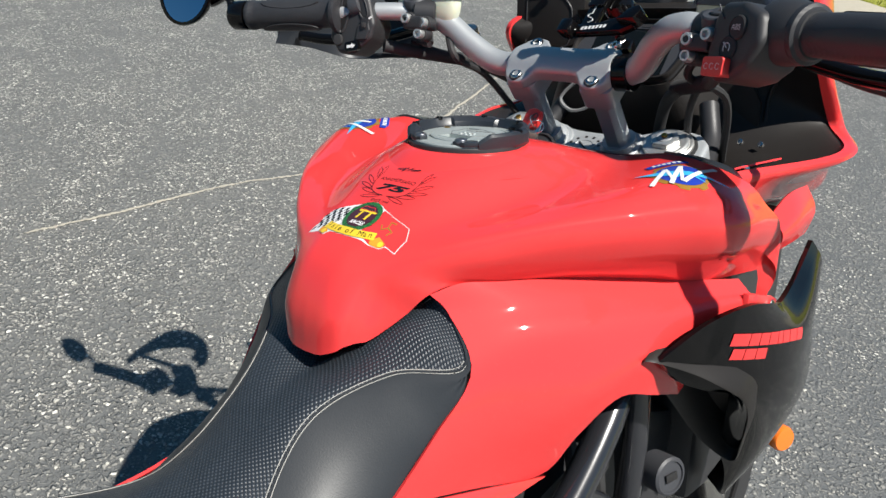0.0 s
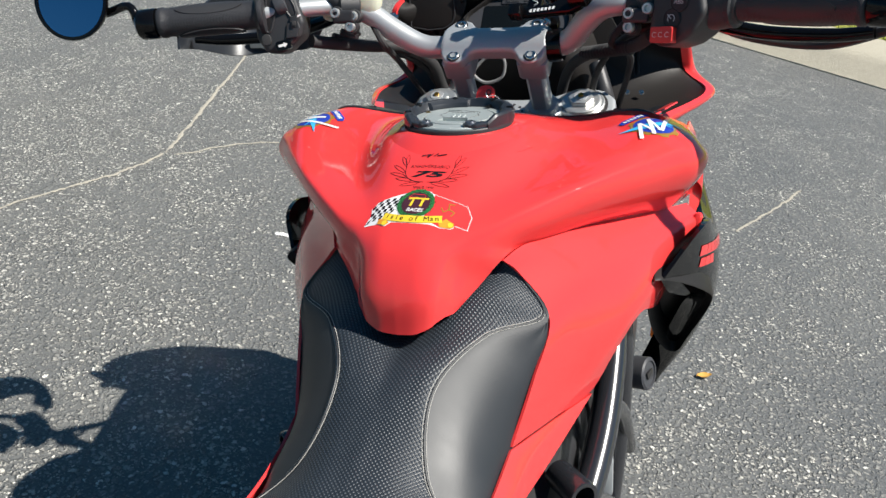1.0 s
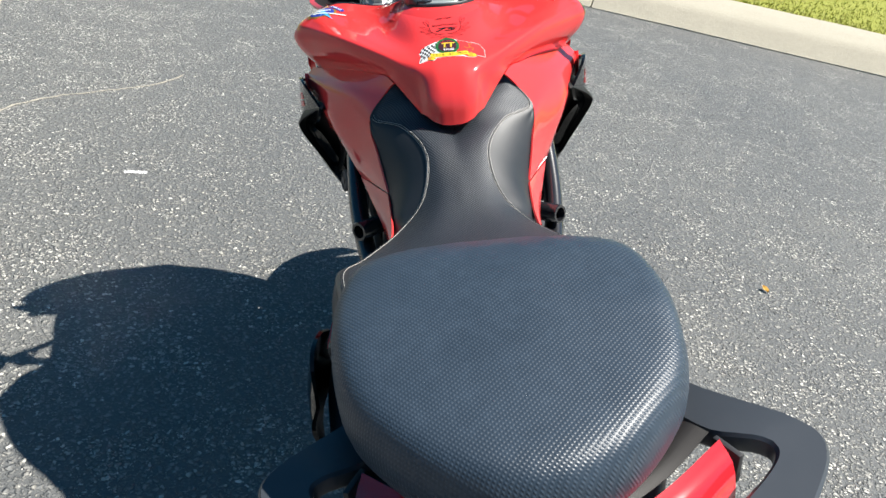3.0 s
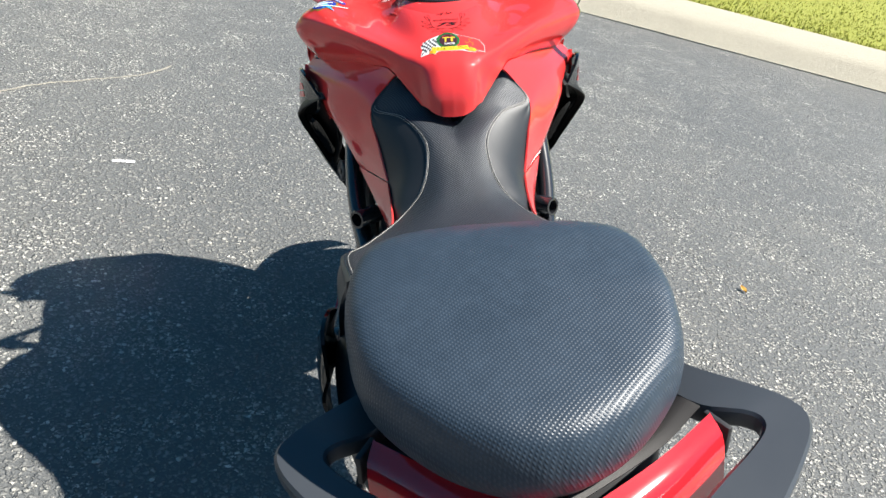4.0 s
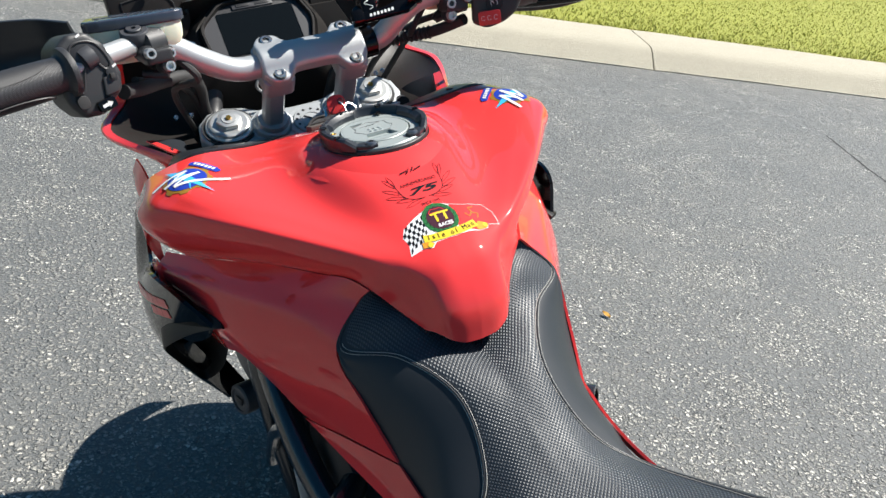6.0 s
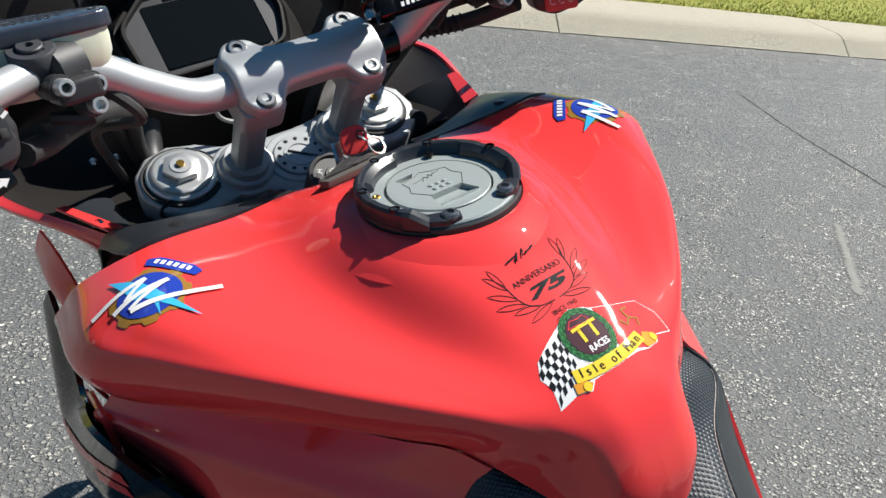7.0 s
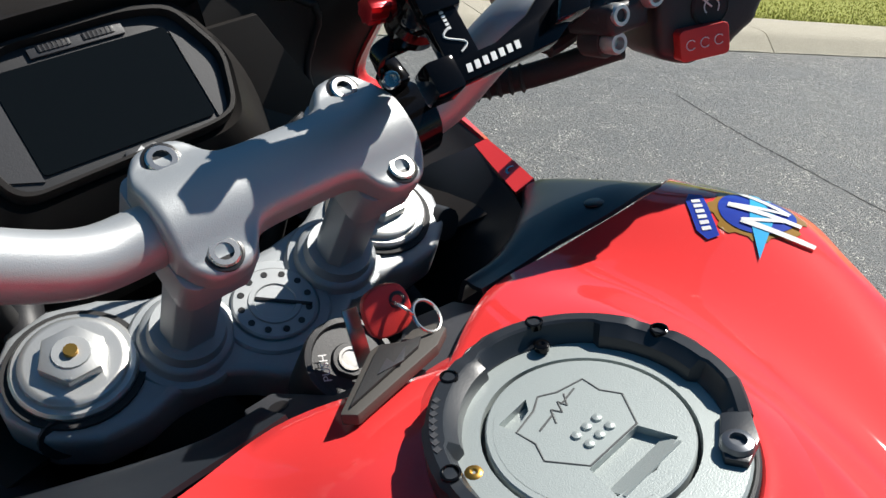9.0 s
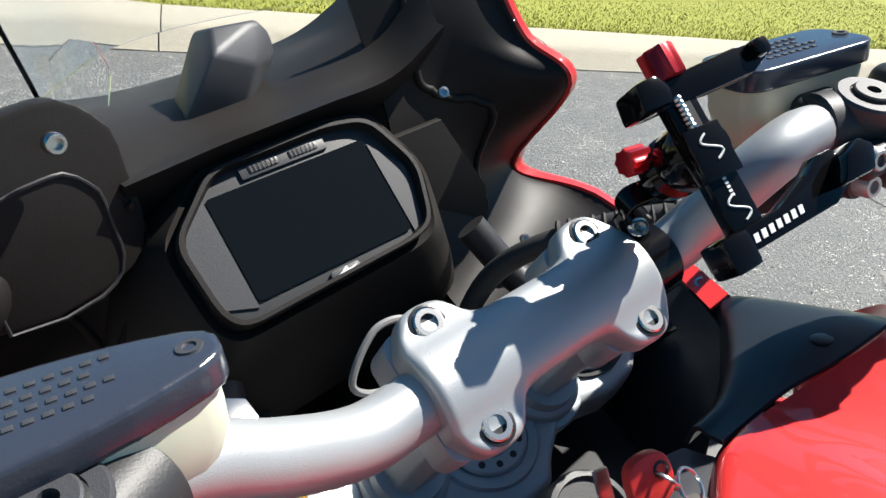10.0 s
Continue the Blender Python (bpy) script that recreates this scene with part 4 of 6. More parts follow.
def clamp_row(x):
    """One cut across the clamp: a round crown over the bar between two lower flat ears."""
    w = 0.018
    pts = CLAMP_EDGE
    for (x0, y0), (x1, y1) in zip(pts, pts[1:]):
        if x0 <= abs(x) <= x1:
            w = y0 + (y1 - y0) * (abs(x) - x0) / (x1 - x0)
    row = [V(x, -w, 0)]
    for i in range(33):
        y = w * math.sin(math.pi * (i / 32 - .5))
        crown, ear = .0222 - 19.0 * y * y, .0122 + .03 * (.0365 - abs(y))
        h = max(crown, ear) + .0012 * math.exp(-((crown - ear) / .0016) ** 2)
        for gap, r in ((w - abs(y), .0042), (.0694 - abs(x), .0042)):
            if gap < r:
                h -= r - math.sqrt(max(0, r * r - (r - gap) ** 2))
        row.append(V(x, y, h))
    return row + [V(x, w, 0)]


CLAMP_EDGE = [(p.x, p.y) for p in spline([(x, y, 0) for x, y in ((.0, .0198), (.020, .0200), (.029, .0222), (.0345, .0295), (.040, .0345), (.0500, .0362), (.0590, .0345), (.0650, .0285), (.0680, .0230), (.0694, .0205))], 60)]
stations = [-.0694 + .1388 * (.5 - .5 * math.cos(math.pi * i / 72)) for i in range(73)]
bm, g = sheet([clamp_row(x) for x in stations])
bm.faces.new(g[0])
bm.faces.new(list(reversed(g[-1])))
bmesh.ops.transform(bm, matrix=clamp_frame(0, 0), verts=bm.verts)
bar_clamp = part("bar_clamp", bm, ALU, bike, "silver one-piece handlebar clamp with four bolts", 40)
for sx in (-1, 1):
    bm = slab(rounded(.040, .064, .008), -.026, -.001, .003, clamp_frame(sx * .050, 0))
    part("lower_clamp", bm, ALUCAST, bar_clamp)
    for sy in (-1, 1):
        m = clamp_frame(sx * .0505, .0045) @ pose(0, sy * .0258, 0)
        # No hole is cut: this dark puck stands for the shaded bolt gap.
        part("bolt_shade", lathe([(.0090, .002), (.0090, .0084), (.0078, .0088), (.0076, .0080), (0, .0080)], m, 24), HOLEBLACK, bar_clamp)
        part("clamp_bolt", lathe([(.0074, .001), (.0074, .0092), (.0066, .0100), (.0042, .0100), (.0038, .0060), (0, .0060)], m, 24), STEEL, bar_clamp, "steel socket bolt")

# ---- bar ends: grips, switches, perches, levers, reservoirs ----


def along(side, d0, d1):
    """The straight outer stretch of the bar, from d0 to d1 along x."""
    a, b = (V(.306, .200, 1.222), V(.430, .136, 1.226)) if side > 0 else (V(.300, .196, 1.227), V(.430, .146, 1.227))
    f = lambda d: a + (b - a) * ((d - .300) / .130)
    p, q = f(d0), f(d1)
    return V(SX + side * p.x, p.y, p.z), V(SX + side * q.x, q.y, q.z)


for side in (-1, 1):
    p, q = along(side, .276, .405)
    ax = (q - p).normalized()
    ln = (q - p).length
    ribs = [(.0200, 0), (.0250, .0015), (.0255, .004), (.0250, .0075), (.0205, .0095), (.0182, .012)]
    ribs += [(.0178 + .0014 * math.sin(math.pi * k / 12), .014 + k * (ln - .026) / 12) for k in range(13)]
    ribs += [(.0190, ln - .010), (.0190, ln - .004), (.0150, ln)]
    hand_grip = part("grip", lathe(ribs, frame_of(p, ax), 32), GRIPRUBBER, bike, "black rubber handlebar grip with smooth pads", 50)
    for turn in (60, 180, 300):
        gm = frame_of(p, ax) @ pose(0, 0, ln * .5, 0, 0, turn)
        pad = []
        for u in range(13):
            zz = -.042 + .084 * u / 12
            half = .52 * math.sqrt(max(0, 1 - (zz / .0425) ** 2)) + .02
            pad.append([gm @ V(.0197 * math.cos(w), .0197 * math.sin(w), zz) for w in (-half, -half / 2, 0, half / 2, half)])
        bm, _ = sheet(pad)
        part("grip_pad", thicken(bm, .0012), PLASTIC, hand_grip, "smooth oval pad")
    p, q = along(side, .405, .430)
    endw = part("bar_end", lathe([(.0185, 0), (.0190, .002), (.0190, .020), (.0165, .024), (.0, .024)], frame_of(p, (q - p).normalized()), 24), GLOSS, bike, "gloss black bar end")
    # switch pod, its face turned to the rider
    face0 = V(.214, .206, 1.214) if side > 0 else V(-.258, .208, 1.222)
    fn = V(.30, -.92, .22).normalized() if side < 0 else V(-.52, -.82, .22).normalized()
    fx = (V(1, 0, 0) - fn * fn.x).normalized()
    fy = fn.cross(fx)
    FM = Matrix.Identity(4)
    for i in range(3):
        FM[i][0], FM[i][1], FM[i][2] = fx[i], fy[i], fn[i]
    FM.translation = face0

    def uv(x, z):
        """Where on the face the point of that x and z lies."""
        u = (x - face0.x) / fx.x
        return u, (z - face0.z - u * fx.z) / fy.z

    def at(x, z, h=0.0, turn=0.0):
        u, v = uv(x, z)
        return FM @ pose(u, v, h, 0, 0, turn)

    if side < 0:
        edge = [(-.290, 1.252), (-.276, 1.262), (-.258, 1.260), (-.244, 1.246), (-.234, 1.214), (-.238, 1.197), (-.262, 1.178), (-.282, 1.180), (-.294, 1.198), (-.296, 1.226)]
    else:
        edge = [(.190, 1.184), (.206, 1.178), (.226, 1.186), (.240, 1.198), (.250, 1.218), (.246, 1.240), (.226, 1.248), (.202, 1.246), (.194, 1.230), (.192, 1.205)]
        edge.reverse()
    body = slab([uv(*p) for p in edge], -.052, -.0, .008, FM, 4)
    sw = part("switch_pod", body, PLASTIC, bike, "black handlebar switch housing", 40)
    if side < 0:
        arch = [(-.279, 1.246), (-.266, 1.252), (-.252, 1.246), (-.244, 1.226), (-.250, 1.221), (-.259, 1.232), (-.269, 1.226), (-.276, 1.206), (-.281, 1.210)]
        # Dark slab on the face, in place of a shaded pocket.
        part("recess_shade", slab([uv(*p) for p in arch], -.004, .0008, .0003, FM), HOLEBLACK, sw)
        part("recess_rim", tube([FM @ V(*uv(*p), .0006) for p in arch], .0014, 8, 44, None, False, True), PLASTIC, sw)
        roll = lathe([(.004, -.0075), (.0115, -.0065), (.0120, -.003), (.0120, .003), (.0115, .0065), (.004, .0075)], at(-.2625, 1.236, -.004) @ pose(0, 0, 0, 0, 90, 22), 28)
        wheel_part = part("thumb_wheel", roll, GREYPLASTIC, sw, "ribbed dark thumb wheel")
        lower = [(-.256, 1.213), (-.2425, 1.219), (-.239, 1.207), (-.243, 1.196), (-.258, 1.195)]
        part("rocker_plate", slab([uv(*p) for p in lower], -.003, .0025, .002, FM, 3), PLASTIC, sw)
        part("slider_slot", slab(rounded(.010, .013, .002), .0018, .0030, .0003, at(-.2465, 1.2145)), HOLEBLACK, sw)
        part("slider", block(.005, .006, .004, .001, at(-.2465, 1.2130, .004)), RUBBER, sw)
        ind = part("indicator_switch", slab(rounded(.019, .012, .003), -.002, .0065, .003, at(-.260, 1.188, 0, 14), 3), GLOSS, sw)
        part("white_symbol", slab([(-.006, -.0016), (.001, -.0016), (.001, -.0034), (.006, 0), (.001, .0034), (.001, .0016), (-.006, .0016)], .0066, .0070, 0, at(-.260, 1.188, 0, 14)), WHITEPRINT, ind)
        part("horn_button", slab(rounded(.012, .014, .005), -.002, .004, .002, at(-.281, 1.196, 0, 10), 3), RUBBER, sw)
        for k in range(2):
            part("white_symbol", block(.005, .0022, .0004, 0, at(-.2405 - .026 * k, 1.222 + .036 * k, .0002, 30)), WHITEPRINT, sw)
    else:
        stop = part("stop_switch", slab(rounded(.028, .0170, .003), -.004, .008, .0028, at(.2105, 1.1915, 0, -2), 3), REDPLASTIC, sw, "red engine stop switch")
        for k in range(3):
            c = at(.2105, 1.1915, .0083, -2) @ pose(-.008 + .008 * k, 0, 0)
            part("symbol_ring", tube([c @ V(.0026 * math.cos(a), .0026 * math.sin(a), 0) for a in (.6 + 5.0 * j / 12 for j in range(13))], .00028, 5), WHITEPRINT, stop)
        for (bx, bz), text in (((.2175, 1.2085), ""), ((.2245, 1.2260), "ABS")):
            c = at(bx, bz, 0, -4)
            knob = part("round_button", lathe([(.0108, -.002), (.0108, .0012), (.0096, .0022), (.0094, .0016), (0, .0020)], c, 30), RUBBER, sw)
            if text:
                bm = words(text, .0070)
                bmesh.ops.transform(bm, matrix=c @ pose(0, 0, .0026), verts=bm.verts)
                part("lettering", bm, WHITEPRINT, knob)
            else:
                part("dial_symbol", tube([c @ V(.0042 * math.cos(a), .0042 * math.sin(a), .0025) for a in (-.7 + 4.6 * j / 18 for j in range(19))], .0004, 5), WHITEPRINT, knob)
                part("dial_symbol", tube([c @ V(-.0050, .0045, .0025), c @ V(0, 0, .0025)], .0005, 5), WHITEPRINT, knob)
        part("seam_ridge", tube([FM @ V(*uv(*p), .0005) for p in ((.1985, 1.243), (.203, 1.236), (.207, 1.232))], .0007, 6, 10), GREYPLASTIC, sw)
        p, q = along(side, .252, .292)
        sleeve = part("throttle_tube", lathe([(.022, -.010), (.028, -.004), (.0285, .006), (.0270, .018), (.0245, .030), (.020, .038)], frame_of(p, (q - p).normalized()), 32), PLASTIC, bike, "black throttle sleeve")
    # perch with its pinch bolts
    pa = V(.182, .256, 1.216) if side > 0 else V(-.196, .268, 1.222)
    pd = (V(.060, -.028, 0) if side > 0 else V(-.045, -.030, .006)).normalized()
    perch = part("lever_perch", lathe([(.016, -.014), (.0185, -.012), (.0188, .012), (.016, .014)], frame_of(pa, pd), 28), PLASTIC, bike, "black lever perch clamped round the bar")
    part("perch_body", block(.030, .034, .030, .007, frame_of(pa + V(side * .004, .014, -.004), pd), None, 3), PLASTIC, perch)
    part("clamp_half", block(.030, .016, .034, .004, frame_of(pa + V(-side * .004, -.016, -.010), V(-side * .1, -1, .2)), None, 3), PLASTIC, perch)
    piv = pa + (V(.010, -.010, .012) if side > 0 else V(-.012, -.004, .014))
    pn = V(0, -.20, 1)
    pk = .76 if side < 0 else .88
    part("pivot_cap", lathe([(.0190 * pk, -.016), (.0205 * pk, -.004), (.0205 * pk, .004), (.0190 * pk, .0055), (.0125 * pk, .0055), (.0120 * pk, .0045)], frame_of(piv, pn), 34), GREYPLASTIC, perch, "round dark pivot cap with a worn rim")
    part("pivot_screw", lathe([(.0112 * pk, .004), (.0112 * pk, .0072), (.0102 * pk, .0080), (.0040 * pk, .0080), (.0036 * pk, .004), (0, .004)], frame_of(piv, pn), 24), GREYPLASTIC if side < 0 else PLASTIC, perch)
    bolts = ((.170, .232, 1.210), (.191, .226, 1.216), (.170, .232, 1.195)) if side > 0 else ((-.201, .240, 1.219), (-.180, .246, 1.214), (-.184, .243, 1.201))
    for b in bolts:
        axis = V(-side * .22, -1, .22)
        part("pinch_bolt", socket_bolt(b, axis, .0062, .009), SATIN, perch)
        part("bolt_seat", lathe([(.0088, -.016), (.0088, -.002), (.0080, .0), (0, .0)], frame_of(b, axis), 18), PLASTIC, perch)
    # lever in front of the grip
    lv = [pa + V(side * .02, .038, -.010), pa + V(side * .07, .044, -.028), pa + V(side * .13, .030, -.040), pa + V(side * .20, .006, -.040), pa + V(side * .240, -.010, -.034)]
    part("lever", tube(lv, lambda s: .0092 - .0018 * s, 12, 24), GLOSS, bike, "black brake or clutch lever")
    if side > 0:
        part("lever_guard", tube([pa + V(side * .05, .056, -.022), pa + V(side * .12, .066, -.052), pa + V(side * .20, .044, -.058), pa + V(side * .255, -.016, -.030)], .006, 8, 20), PLASTIC, bike, "thin black lever guard")
    else:
        guard = [
            [(.430, .215, 1.205), (.445, .300, 1.225), (.435, .375, 1.240), (.380, .405, 1.243), (.310, .385, 1.243), (.270, .340, 1.243)],
            [(.435, .220, 1.195), (.455, .305, 1.190), (.445, .385, 1.195), (.390, .415, 1.195), (.310, .395, 1.200), (.265, .345, 1.215)],
            [(.430, .210, 1.183), (.455, .290, 1.165), (.440, .355, 1.142), (.385, .385, 1.142), (.320, .370, 1.150), (.270, .330, 1.190)],
        ]
        hg = part("hand_guard", flip(panel_right(guard, 12, 36, -.003)), COVERBLACK, bike, "black plastic hand guard in front of the lever", 45)
        lens = Mat("clear_lens", (.62, .62, .58), .15, 0, .4).m
        part("indicator_lens", block(.060, .008, .014, .003, pose(-.395, .377, 1.156, 14, 0, 6)), lens, hg, "clear indicator lens")
    # reservoir: translucent pot with a dark lid
    rm = pose(-.199, .288, 1.229, -8, 0, -10) if side < 0 else pose(.192, .292, 1.224, -7, 0, -13)
    pot_m = Mat("fluid_pot", (.62, .66, .52) if side < 0 else (.66, .56, .40), .45)
    pot_m.b.inputs["Subsurface Weight"].default_value = .25
    pot_m.b.inputs["Subsurface Radius"].default_value = (.01, .008, .005)
    hw = (.100, .054) if side < 0 else (.092, .044)
    shape = rounded(hw[0], hw[1], .012)
    if side < 0:
        half = [(.050, .004), (.0475, .0085), (.042, .0125), (.030, .0170), (.020, .0200), (.010, .0222), (0, .0240), (-.020, .0262), (-.040, .0268), (-.052, .0240), (-.058, .0160)]
        shape = [(x, y) for x, y in half] + [(x, -y) for x, y in reversed(half)]
    deep_pot = .028 if side < 0 else .034
    pot_rows = []
    for k, (sc, z) in enumerate(((.50, -deep_pot), (.62, -deep_pot + .002), (.70, -deep_pot + .008), (.80, -deep_pot * .5), (.89, -.006), (.91, .004), (.91, .011))):
        pot_rows.append([rm @ V(x * (sc + .12 * (1 - sc)), y * sc, z) for x, y in shape])
    bm, g = sheet(pot_rows, close_u=True)
    bm.faces.new(list(reversed(g[0])))
    bm.faces.new(g[-1])
    res = part("fluid_reservoir", bm, pot_m.m, bike, "cloudy pale fluid reservoir with a dark lid", 50)
    lid = part("lid", slab(shape, .010, .022, .003, rm, 3), speckled("lid_plastic", (.030, .036, .054), (.042, .048, .066), .24, 60, 0, .3), res, "dark blue-black lid with moulded text bars")
    for sx in (-1, 1):
        part("lid_screw", lathe([(.0045, 0), (.0042, .0010), (.0024, .0010), (.0020, .0002), (0, .0002)], rm @ pose(sx * .041, 0, .0217), 14), GREYPLASTIC, lid)
    for k in range(4):
        n = 9 - 2 * (k % 2)
        for i in range(n):
            part("text_bar", block(.0030, .0026, .0007, .0002, rm @ pose(-.024 + .0052 * i + .004 * (k % 2), .0125 - .0068 * k, .0222)), GREYPLASTIC, lid)
    part("text_frame", block(.034, .0055, .0008, .0003, rm @ pose(-.030, .002, .0221)), GREYPLASTIC, lid)
    part("reservoir_bracket", tube([rm @ V(0, -.01, -.03), rm @ V(-side * .02, -.02, -.045), V(SX + side * .204, .268, 1.19)], .005, 8, 10), PLASTIC, res)
    hose = [rm @ V(-side * .03, .0, -.03), rm @ V(-side * .05, .0, -.06), V(SX + side * .165, .36, 1.13), V(SX + side * .14, .43, 1.04)]
    part("brake_hose", tube(hose, .0045, 8, 24), RUBBER, bike, "black rubber hose")

# banjo fitting beside the left reservoir
bj = frame_of((-.150, .300, 1.196), V(.2, -.3, .9))
banjo = part("banjo_bolt", slab(disc(.0095, 6), .0, .009, .001, bj), STEEL, bike, "silver banjo bolt with copper washers")
part("copper_washer", lathe([(.0105, -.002), (.0105, 0), (0, 0)], bj, 18), BRASS, banjo)
part("banjo_eye", lathe([(.012, -.014), (.012, -.002), (0, -.002)], bj, 18), STEEL, banjo)

# round bar-end mirrors
mirror_glass = Mat("mirror_glass", (.30, .38, .52), .02, 1.0).m
for side in (-1, 1):
    tip = V(SX + side * .428, .146, 1.228)
    c = V(-.520, .135, 1.262) if side < 0 else V(SX + .53, .125, 1.268)
    n = V(side * -.18, -.93, .30).normalized()
    m = frame_of(c, n)
    bm = lathe([(.010, -.022), (.030, -.019), (.047, -.008), (.0505, .0), (.0500, .003), (.046, .0035), (.046, .001), (0, .001)], m, 40)
    mirror = part("bar_end_mirror", bm, GLOSS, bike, "round black bar-end mirror")
    part("mirror_glass", lathe([(.0455, .0012), (.0455, .0018), (0, .0022)], m, 40), mirror_glass, mirror)
    part("mirror_arm", tube([tip, tip + V(side * .012, .004, .022), c - n * .018 + V(-side * .03, 0, -.015), c - n * .018], .0055, 10, 16), GLOSS, mirror)

# wiring and cables across the steering head
rng = random.Random(4)
for s, pts, r in (
    (-1, [(.232, .232, 1.186), (.212, .262, 1.176), (.185, .312, 1.162), (.150, .345, 1.152), (.128, .395, 1.120), (.122, .425, 1.070), (.10, .45, 1.00)], .0085),
    (-1, [(.215, .262, 1.186), (.170, .340, 1.150), (.140, .400, 1.110), (.120, .44, 1.040)], .0045),
    (1, [(.200, .240, 1.184), (.172, .290, 1.160), (.120, .350, 1.142), (.075, .400, 1.105), (.05, .43, 1.02)], .0075),
    (1, [(.215, .262, 1.192), (.160, .320, 1.165), (.120, .370, 1.110), (.10, .42, 1.03)], .0045),
):
    part("cable", tube([V(SX + s * x, y, z) for x, y, z in pts], r, 10, 36), RUBBER, bike, "black sleeved control cable")
for k in range(16):
    p0 = V(SX + .172 - .0046 * k, .290 + .0053 * k, 1.160 - .0016 * k)
    part("sleeve_ridge", lathe([(.0076, -.0016), (.0094, 0), (.0076, .0016)], frame_of(p0, V(-.66, .75, -.2)), 10), RUBBER, bike)
loop = [(-.062, .372, 1.110), (-.040, .378, 1.132), (-.018, .376, 1.128), (-.020, .372, 1.104), (-.045, .370, 1.096)]
part("wire_loop", tube(loop, .0022, 8, 40, None, False, True), speckled("grey_wire", (.25, .25, .25), (.15, .15, .15), .5), bike, "grey looped wire behind the bar clamp")

# ---- ignition lock, covers beside it ----
lock_m = frame_of((-.014, .247, 1.072), V(.05, -.5, .86))
lock = part("ignition_lock", lathe([(.024, -.03), (.0245, .008), (.0235, .011), (.0205, .0115), (.0195, .009), (.010, .009), (.009, .011), (0, .011)], lock_m, 36), PLASTIC, bike, "round black ignition lock marked PUSH")
bm = words("PUSH", .0062)
bmesh.ops.transform(bm, matrix=lock_m @ pose(-.0140, .004, .0119, 0, 0, 62), verts=bm.verts)
part("lettering", bm, WHITEPRINT, lock)
part("key_slot_ring", lathe([(.0065, .0105), (.0065, .0120), (.005, .0120), (.0045, .0112), (0, .0112)], lock_m, 24), STEEL, lock)
sur = slab([(-.074, .222), (-.064, .206), (-.040, .192), (0, .186), (.036, .200), (.060, .222), (.058, .242), (.030, .252), (.016, .238), (.006, .226), (-.014, .221), (-.034, .228), (-.042, .246), (-.050, .262), (-.066, .262)], -.006, 0, .0015, Matrix.Translation((0, 0, 1.0955)))
for v in sur.verts:
    v.co.z -= .34 * (v.co.y - .186)
surround = part("lock_surround", sur, GREYPLASTIC, bike, "dark plastic cover round the ignition lock")
part("surround_hole", lathe([(.0052, -.001), (.0052, .0006), (0, .0006)], frame_of((-.055, .246, 1.0748), V(0, .32, .95)), 18), HOLEBLACK, surround)
for side in (1, -1):
    rails = [
        [(.062, .2225, 1.0900), (.092, .2225, 1.0895), (.120, .2195, 1.0925), (.150, .2105, 1.0995), (.180, .2045, 1.1055), (.200, .2060, 1.1010)],
        [(.064, .232, 1.0865), (.094, .232, 1.0870), (.124, .236, 1.0885), (.158, .240, 1.0935), (.190, .240, 1.0935), (.205, .243, 1.0850)],
        [(.066, .240, 1.084), (.095, .243, 1.083), (.128, .257, 1.081), (.166, .281, 1.074), (.194, .303, 1.067), (.206, .303, 1.056)],
        [(.066, .244, 1.070), (.095, .247, 1.068), (.129, .262, 1.062), (.168, .287, 1.055), (.196, .309, 1.045), (.210, .306, 1.035)],
    ]
    bm = panel_right(rails, 14, 28, -.003)
    bm = bm if side > 0 else flip(bm)
    cover = part("tank_front_cover", bm, COVERBLACK, bike, "dark grey plastic cover at the front of the tank", 40)
    # Dark disc stands for the shaded hole in the cover.
    part("cover_hole", lathe([(.0062, 0), (.0062, .0008), (.0056, .0012), (0, .0011)], frame_of((side * .160, .2255, 1.1005), V(side * .05, .2, 1)), 18), HOLEBLACK, cover)

